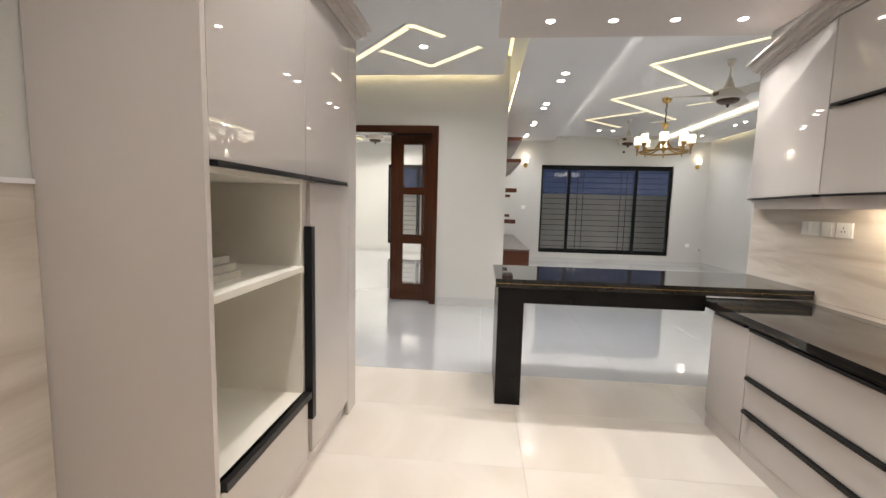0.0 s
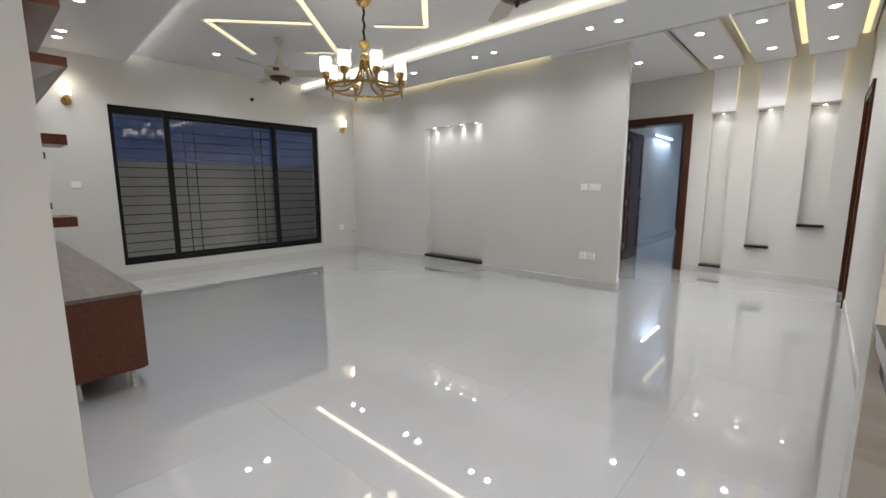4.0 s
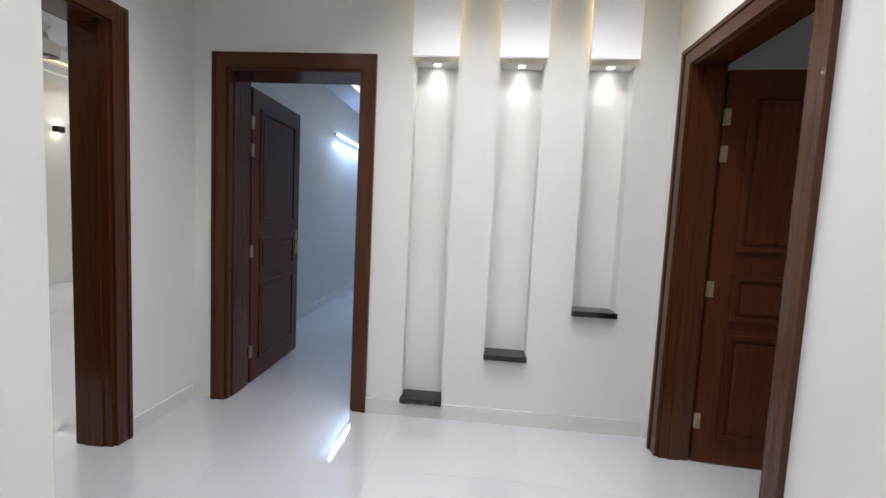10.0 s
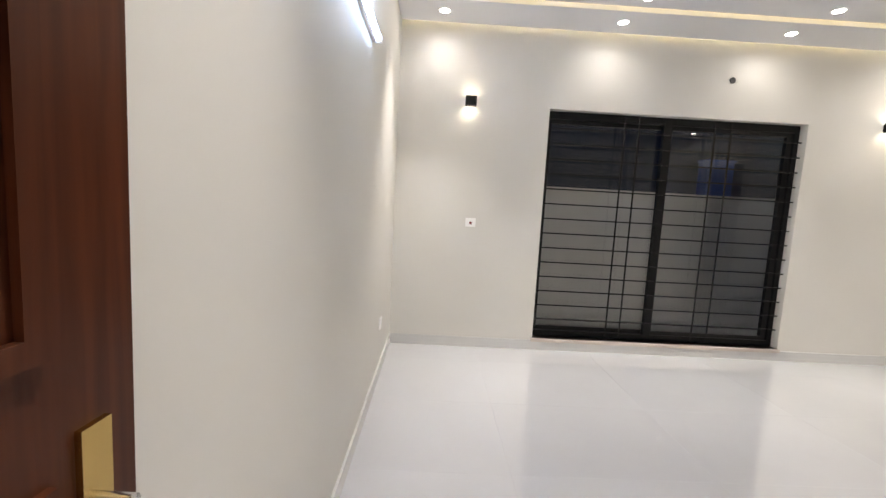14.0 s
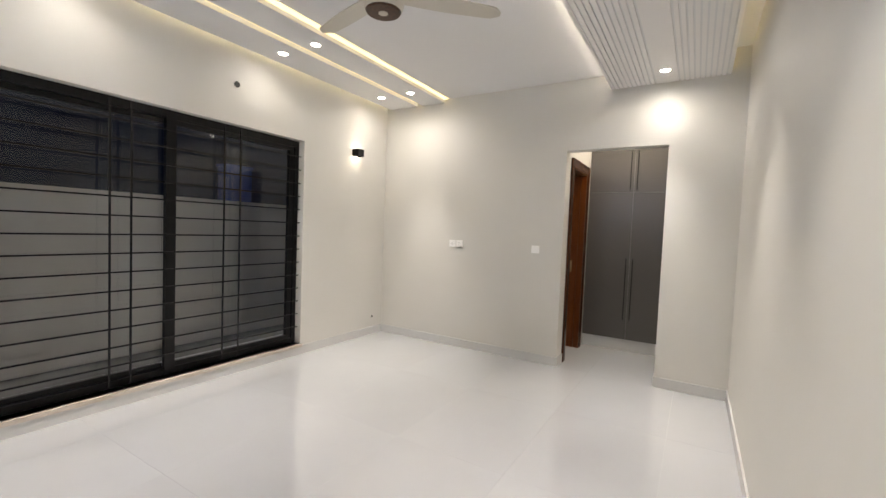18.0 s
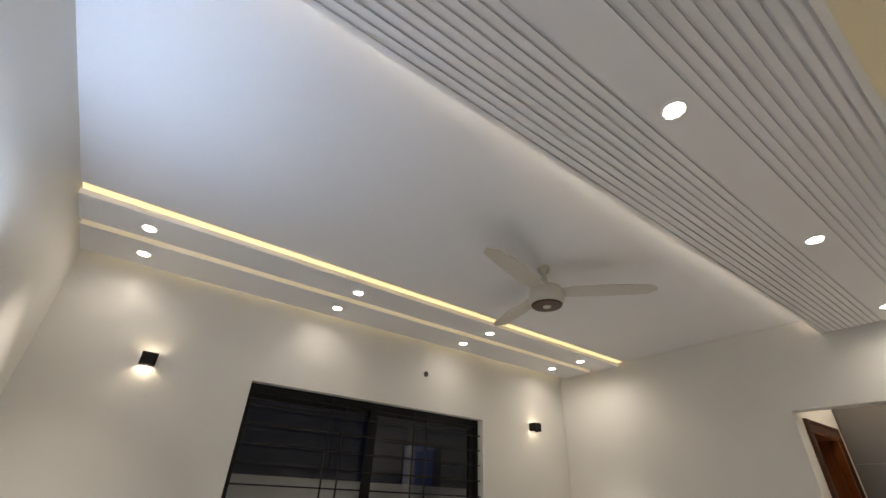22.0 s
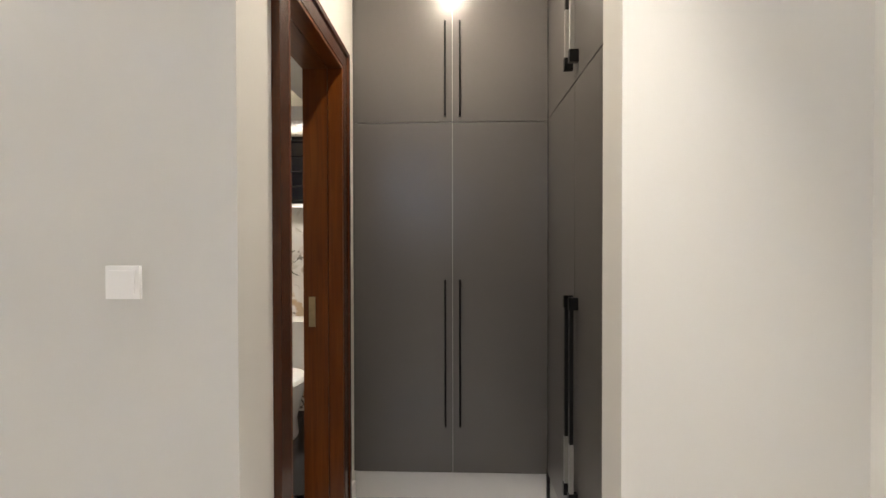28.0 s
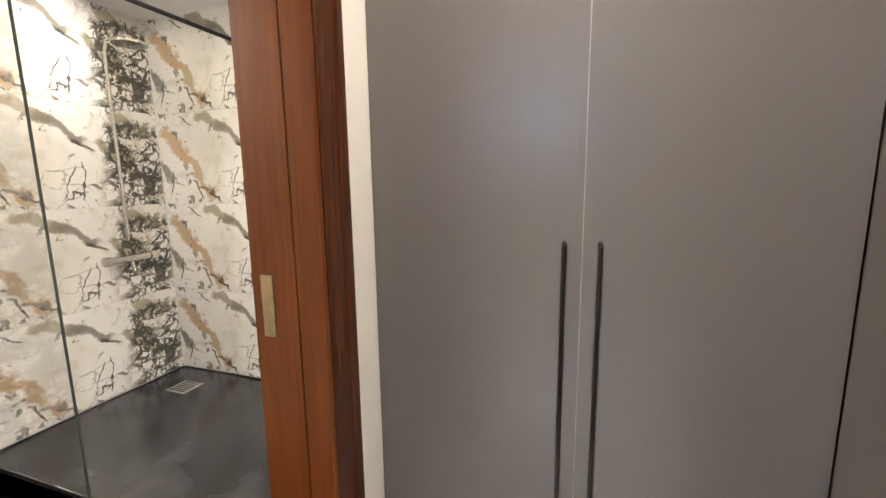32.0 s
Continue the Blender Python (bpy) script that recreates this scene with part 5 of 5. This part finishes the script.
# ---- bathroom ----
def marble():
    """Printed marble: every tile carries the same ochre and olive veins, with dark shards at one end."""
    m = mat("veined_marble_tile", (0.80, 0.79, 0.75), 0.10)
    nt = m.node_tree
    link = nt.links.new
    co = nt.nodes.new("ShaderNodeTexCoord").outputs["Object"]

    def op(kind, a, b_=0.0, c=0.0, clamp=False):
        n_ = nt.nodes.new("ShaderNodeMath")
        n_.operation, n_.use_clamp = kind, clamp
        for i, v_ in enumerate((a, b_, c)):
            if isinstance(v_, (int, float)):
                n_.inputs[i].default_value = v_
            else:
                link(v_, n_.inputs[i])
        return n_.outputs[0]

    def fuzz(scale, detail=5.0, dist=0.0, shift=0.0):
        mp = nt.nodes.new("ShaderNodeMapping")
        mp.inputs["Location"].default_value = (shift, shift * 0.7, shift * 1.3)
        link(co, mp.inputs["Vector"])
        n_ = nt.nodes.new("ShaderNodeTexNoise")
        n_.inputs["Scale"].default_value, n_.inputs["Detail"].default_value, n_.inputs["Distortion"].default_value = scale, detail, dist
        link(mp.outputs[0], n_.inputs["Vector"])
        return n_.outputs["Fac"]

    def step(v_, lo, hi):
        n_ = nt.nodes.new("ShaderNodeMapRange")
        n_.interpolation_type = "SMOOTHSTEP"
        link(v_, n_.inputs["Value"])
        n_.inputs["From Min"].default_value, n_.inputs["From Max"].default_value = lo, hi
        return n_.outputs["Result"]

    def tint(under, mask, colour):
        x_ = nt.nodes.new("ShaderNodeMix")
        x_.data_type = "RGBA"
        link(mask, x_.inputs[0])
        if isinstance(under, tuple):
            x_.inputs[6].default_value = (*under, 1)
        else:
            link(under, x_.inputs[6])
        x_.inputs[7].default_value = (*colour, 1)
        return x_.outputs[2]

    sep = nt.nodes.new("ShaderNodeSeparateXYZ")
    link(co, sep.inputs[0])
    X, Z = sep.outputs["X"], sep.outputs["Z"]
    wob = op("MULTIPLY_ADD", fuzz(4.0, 6, 0.6), 0.26, -0.13)
    wob2 = op("MULTIPLY_ADD", fuzz(11.0, 5, 0.8, 3.0), 0.10, -0.05)

    feather = fuzz(16.0, 9, 1.6, 13.0)

    def band(ax, az, bx, bz, width):
        """Mask of a ragged streak from a to b."""
        dx, dz = bx - ax, bz - az
        ln = math.hypot(dx, dz)
        along = op("ADD", op("MULTIPLY", op("SUBTRACT", X, ax), dx / ln), op("MULTIPLY", op("SUBTRACT", Z, az), dz / ln))
        across = op("ADD", op("MULTIPLY", op("SUBTRACT", X, ax), -dz / ln), op("MULTIPLY", op("SUBTRACT", Z, az), dx / ln))
        d = op("ABSOLUTE", op("ADD", op("ADD", across, op("MULTIPLY", wob, 0.7)), wob2))
        ends = op("MULTIPLY", step(along, -0.03, 0.05), step(op("SUBTRACT", ln, along), -0.02, 0.06))
        body = op("MULTIPLY", op("SUBTRACT", 1.0, step(d, width * 0.25, width * 1.05)), ends, clamp=True)
        return op("MULTIPLY", body, step(op("ADD", op("MULTIPLY", feather, 0.62), op("MULTIPLY", body, 0.38)), 0.40, 0.60), clamp=True)

    col = tint((0.80, 0.79, 0.77), step(fuzz(2.5, 6, 0.5, 1.0), 0.50, 0.72), (0.72, 0.70, 0.65))
    ochre, olive, grey, ink = (0.50, 0.35, 0.21), (0.36, 0.32, 0.23), (0.24, 0.225, 0.19), (0.055, 0.055, 0.05)
    for ax, az, bx, bz, w_, c_ in ((0.04, 0.52, 0.28, 0.26, 0.075, ochre), (0.20, 0.34, 0.50, 0.03, 0.050, ochre), (0.34, 0.60, 0.62, 0.46, 0.065, olive), (0.50, 0.52, 0.76, 0.36, 0.050, grey),
                                   (0.80, 0.42, 1.06, 0.16, 0.055, olive), (0.88, 0.58, 1.2, 0.44, 0.050, olive), (0.0, 0.30, 0.12, 0.12, 0.040, grey), (0.42, 0.12, 0.54, 0.01, 0.020, ink),
                                   (0.58, 0.03, 0.70, 0.26, 0.009, ink), (0.70, 0.28, 0.73, 0.02, 0.008, ink), (0.59, 0.03, 0.72, 0.12, 0.007, ink), (0.07, 0.04, 0.13, 0.24, 0.014, ink), (0.20, 0.60, 0.34, 0.50, 0.012, ink), (0.28, 0.17, 0.40, 0.03, 0.018, ink), (0.66, 0.40, 0.80, 0.30, 0.02, ink)):
        col = tint(col, op("MULTIPLY", band(ax, az, bx, bz, w_), 0.92), c_)
    # thin cracks in the pale middle
    vo = nt.nodes.new("ShaderNodeTexVoronoi")
    vo.feature = "DISTANCE_TO_EDGE"
    vo.inputs["Scale"].default_value = 5.2
    ad = nt.nodes.new("ShaderNodeVectorMath")
    ad.operation = "MULTIPLY_ADD"
    link(fuzz(3.0, 4, 0.5, 5.0), ad.inputs[0])
    ad.inputs[1].default_value = (0.30, 0.30, 0.30)
    link(co, ad.inputs[2])
    link(ad.outputs[0], vo.inputs["Vector"])
    crack = op("MULTIPLY", op("SUBTRACT", 1.0, step(vo.outputs["Distance"], 0.004, 0.024)), step(fuzz(4.5, 2, 0.0, 8.0), 0.51, 0.59))
    col = tint(col, op("MULTIPLY", crack, 0.5), (0.16, 0.15, 0.13))
    flecks = op("MULTIPLY", step(fuzz(15.0, 4, 0.8, 4.0), 0.585, 0.62), step(fuzz(3.2, 3, 0.3, 9.0), 0.46, 0.56))
    col = tint(col, op("MULTIPLY", flecks, 0.8), (0.11, 0.10, 0.085))
    haze = op("MULTIPLY", step(fuzz(6.0, 6, 1.2, 7.0), 0.54, 0.68), 0.35)
    col = tint(col, haze, (0.42, 0.38, 0.29))
    # dark shards at the end of the tile
    cell = nt.nodes.new("ShaderNodeTexVoronoi")
    cell.inputs["Scale"].default_value = 21.0
    jig = nt.nodes.new("ShaderNodeVectorMath")
    jig.operation = "MULTIPLY_ADD"
    link(fuzz(9.0, 6, 1.2, 11.0), jig.inputs[0])
    jig.inputs[1].default_value = (0.26, 0.26, 0.16)
    link(co, jig.inputs[2])
    link(jig.outputs[0], cell.inputs["Vector"])
    pick = nt.nodes.new("ShaderNodeSeparateColor")
    link(cell.outputs["Color"], pick.inputs[0])
    splinter = step(pick.outputs[0], 0.50, 0.60)
    zone = op("MULTIPLY", step(op("ADD", X, op("MULTIPLY", wob, 0.9)), 0.80, 0.93), step(op("SUBTRACT", 0.56, op("ADD", Z, wob)), 0.0, 0.05))
    col = tint(col, op("MULTIPLY", op("MULTIPLY", zone, splinter), step(fuzz(6.0, 6, 0.8, 2.0), 0.44, 0.54)), (0.24, 0.225, 0.19))
    net = nt.nodes.new("ShaderNodeTexVoronoi")
    net.feature = "DISTANCE_TO_EDGE"
    net.inputs["Scale"].default_value = 17.0
    link(jig.outputs[0], net.inputs["Vector"])
    seam = op("SUBTRACT", 1.0, step(op("ADD", net.outputs["Distance"], op("MULTIPLY", op("SUBTRACT", 0.5, fuzz(5.0, 5, 0.6, 2.0)), 0.9)), 0.05, 0.11))
    col = tint(col, op("MULTIPLY", op("MULTIPLY", zone, seam), 0.92), (0.055, 0.055, 0.05))
    block = op("MULTIPLY", op("MULTIPLY", step(X, 0.97, 0.985), step(op("SUBTRACT", 1.165, X), 0.0, 0.01)), op("MULTIPLY", step(Z, 0.05, 0.06), step(op("SUBTRACT", 0.27, Z), 0.0, 0.02)))
    col = tint(col, op("MULTIPLY", op("MULTIPLY", block, step(pick.outputs[1], 0.34, 0.42)), 0.9), (0.07, 0.07, 0.06))
    link(col, nt.nodes["Principled BSDF"].inputs["Base Color"])
    return m


M_MARBLE = marble()
M_BFLOOR = mat("black_marble_floor", (0.025, 0.025, 0.0265), 0.2, noise_scale=3.5, noise_amt=0.75)
TL, TH = 1.198, 0.598
tm = obj("marble_tile", soft(boxes((0, TL, -0.012, 0, 0, TH)), 0.0015, 1), M_MARBLE).data
bpy.data.objects.remove(bpy.data.objects["marble_tile"])
tm2 = obj("marble_tile", soft(boxes((0, 0.88, -0.012, 0, 0, TH)), 0.0015, 1), M_MARBLE).data
bpy.data.objects.remove(bpy.data.objects["marble_tile"])
tm3 = obj("marble_tile", soft(boxes((0.195, TL, -0.012, 0, 0, TH)), 0.0015, 1), M_MARBLE).data
bpy.data.objects.remove(bpy.data.objects["marble_tile"])
bt = tagged(new("bathroom_tiling"), "white wall tiles with brown and black veins", "wall tiles", kind="structure")
for j in range(4):
    z = 0.012 + 0.60 * j
    for k, me in enumerate((tm, tm3)):
        o = new("tile", me)
        o.parent = bt
        o.matrix_world = pose(13.418 - 1.2 * (k + 1), 11.09, z)
    for yv, me in ((11.078, tm), (9.878, tm2)):
        if yv < 10 and j in (2, 3):
            continue
        o = new("tile", me)
        o.parent = bt
        o.matrix_world = pose(13.43, yv, z, 0, 0, -90)
# tiles about the window
for b in ((13.418, 13.429, 9.01, 9.235, 1.212, 2.405), (13.418, 13.429, 9.235, 9.875, 1.212, 1.685), (13.418, 13.429, 9.235, 9.875, 2.285, 2.405)):
    o = obj("tile", boxes(b), M_MARBLE)
    o.parent = bt
structure("floor_bath", boxes((11.2, 13.43, 9.0, 11.09, -0.012, 0.0)), M_BFLOOR, "black marble bathroom floor", "floor")
dr = thing("floor_drain", "square steel floor drain", "drain")
part("rim", soft(boxes((13.10, 13.25, 10.70, 10.86, 0.0, 0.004)), 0.001, 1), mat("bright_steel", (0.80, 0.79, 0.77), 0.32, 1.0), dr)
part("grate", boxes(*[(13.115 + 0.02 * i, 13.123 + 0.02 * i, 10.715, 10.845, 0.004, 0.006) for i in range(7)]), M_DARK, dr)
M_EDGE = mat("glass_edge", (0.06, 0.075, 0.07), 0.2)
sg = thing("shower_glass", "clear frameless shower glass under a black rail", "shower screen")
p = part("panel", boxes((12.276, 12.284, 10.255, 11.078, 0.014, 2.12)), M_GLASS, sg)
p.visible_shadow = False
bm = bmesh.new()
tube(bm, [(12.28, 10.13, 2.11), (13.418, 10.13, 2.11)], 0.011, 10)
part("rail", bm, M_BLACKM, sg, "black top rail", True)
bm = bmesh.new()
tube(bm, [(13.406, 10.13, 2.11), (13.418, 10.13, 2.11)], 0.024, 14)
part("wall_flange", bm, M_BLACKM, sg, smooth=True)
part("clamp", soft(boxes((12.262, 12.298, 10.11, 10.26, 2.09, 2.13)), 0.003), M_BLACKM, sg)
part("edge", boxes((12.275, 12.285, 10.251, 10.2545, 0.014, 2.12)), M_EDGE, sg)
part("foot_channel", boxes((12.272, 12.288, 10.247, 11.078, 0.0, 0.0135)), M_BLACK, sg)
sh = thing("shower_set", "chrome shower head and mixer on the tiled wall", "shower")
bm = bmesh.new()
tube(bm, [(13.10, 11.076, 1.0), (13.10, 11.03, 1.0), (13.10, 11.02, 1.05), (13.10, 11.02, 2.12), (13.10, 10.99, 2.19), (13.10, 10.82, 2.19)], 0.010, 10)
part("riser", bm, M_STEEL, sh, smooth=True)
part("shower_head", turned([(0.01, 2.19), (0.02, 2.165), (0.09, 2.15), (0.09, 2.138), (0.002, 2.136)], 24, 13.10, 10.80), M_STEEL, sh, smooth=True)
bm = bmesh.new()
tube(bm, [(12.98, 11.02, 0.88), (13.22, 11.02, 0.88)], 0.022, 12)
part("mixer", bm, M_STEEL, sh, smooth=True)
for x in (12.96, 13.24):
    bm = bmesh.new()
    tube(bm, [(x - 0.02, 11.02, 0.88), (x + 0.02, 11.02, 0.88)], 0.03, 12)
    part("knob", bm, M_STEEL, sh, smooth=True)
bm = bmesh.new()
tube(bm, [(13.10, 11.02, 0.87), (13.10, 11.0, 0.80), (13.10, 10.92, 0.78)], 0.012, 10)
part("spout", bm, M_STEEL, sh, smooth=True)
jb = thing("junction_box", "small dark wall box above the bathroom tiles", "junction box")
part("box", soft(boxes((13.418, 13.429, 9.735, 9.805, 2.685, 2.755)), 0.003), M_BLUE, jb)
part("cover", soft(boxes((13.414, 13.418, 9.75, 9.79, 2.70, 2.74)), 0.001), M_PLASTIC, jb)
M_CERAM = mat("white_ceramic", (0.85, 0.85, 0.84), 0.06)
wc = thing("toilet", "white ceramic toilet with a closed lid", "toilet")


def oval(cx, cy, a, b_, z, n=28):
    return [(cx + a * math.cos(2 * math.pi * i / n), cy + b_ * math.sin(2 * math.pi * i / n), z) for i in range(n)]


def loft(rings):
    bm = bmesh.new()
    vs = [[bm.verts.new(p) for p in r_] for r_ in rings]
    for a, b_ in zip(vs, vs[1:]):
        for i in range(len(a)):
            bm.faces.new((a[i], a[(i + 1) % len(a)], b_[(i + 1) % len(a)], b_[i]))
    bm.faces.new(vs[0][::-1])
    bm.faces.new(vs[-1])
    return bm


part("bowl", loft([oval(12.96, 9.52, 0.17, 0.11, 0.0), oval(12.96, 9.52, 0.16, 0.10, 0.12), oval(12.94, 9.52, 0.20, 0.14, 0.26), oval(12.91, 9.52, 0.25, 0.18, 0.38), oval(12.91, 9.52, 0.25, 0.18, 0.40)]), M_CERAM, wc, smooth=True)
part("lid", loft([oval(12.91, 9.52, 0.255, 0.185, 0.405), oval(12.91, 9.52, 0.258, 0.188, 0.42), oval(12.91, 9.52, 0.24, 0.17, 0.44), oval(12.91, 9.52, 0.15, 0.10, 0.45)]), M_CERAM, wc, smooth=True)
part("cistern", soft(boxes((13.17, 13.41, 9.33, 9.71, 0.36, 0.76)), 0.02, 3), M_CERAM, wc)
part("cistern_lid", soft(boxes((13.16, 13.415, 9.32, 9.72, 0.762, 0.79)), 0.008), M_CERAM, wc)


# ---- floor tiles ----
def tiles(name, label, material, x0, x1, y0, y1, tx, ty, ox, oy):
    th = tagged(new(name), label, "floor", kind="structure")
    cache = {}
    i0, i1 = math.floor((x0 - ox) / tx), math.ceil((x1 - ox) / tx)
    j0, j1 = math.floor((y0 - oy) / ty), math.ceil((y1 - oy) / ty)
    for i in range(i0, i1):
        for j in range(j0, j1):
            a0, a1 = max(x0, ox + i * tx + 0.0004), min(x1, ox + (i + 1) * tx - 0.0004)
            b0, b1 = max(y0, oy + j * ty + 0.0004), min(y1, oy + (j + 1) * ty - 0.0004)
            if a1 - a0 < 0.01 or b1 - b0 < 0.01:
                continue
            key = (round(a1 - a0, 3), round(b1 - b0, 3))
            if key not in cache:
                t_ = obj("tile", boxes((0, a1 - a0, 0, b1 - b0, -0.011, 0.0)), material)
                cache[key] = t_.data
            else:
                t_ = new("tile", cache[key])
            t_.parent = th
            t_.matrix_world = pose(a0, b0, 0)
    return th


WT = "glossy white porcelain floor tiles with thin joints"
tiles("floor_living", WT, M_TILE, 0.02, 5.05, 3.60, 10.96, 1.13, 0.81, 4.27, 4.43)
tiles("floor_dining", WT, M_TILE, -3.9, 0.02, 3.60, 5.9, 1.13, 0.81, 4.27, 4.43)
tiles("floor_passage", WT, M_TILE, 5.05, 7.14, 3.60, 6.675, 1.13, 0.81, 4.27, 4.43)
tiles("floor_threshold", WT, M_TILE, 5.582, 6.5, 6.675, 6.9, 1.13, 0.81, 4.27, 4.43)
tiles("floor_bedroom", WT, M_TILE, 5.66, 12.27, 6.9, 11.32, 1.13, 0.81, 4.27, 4.43)
tiles("floor_drawing", WT, M_TILE, -5.05, -0.14, 5.9, 12.0, 1.13, 0.81, 4.27, 4.43)
tiles("floor_back_room", WT, M_TILE, 7.14, 13.2, 2.35, 6.89, 1.13, 0.81, 4.27, 4.43)
tiles("floor_store", WT, M_TILE, 4.75, 8.05, 0.9, 3.60, 1.13, 0.81, 4.27, 4.43)
tiles("floor_kitchen", "satin beige porcelain kitchen floor tiles", M_KTILE, -3.9, 1.78, -1.5, 3.598, 1.2, 0.6, -0.02, 3.0)
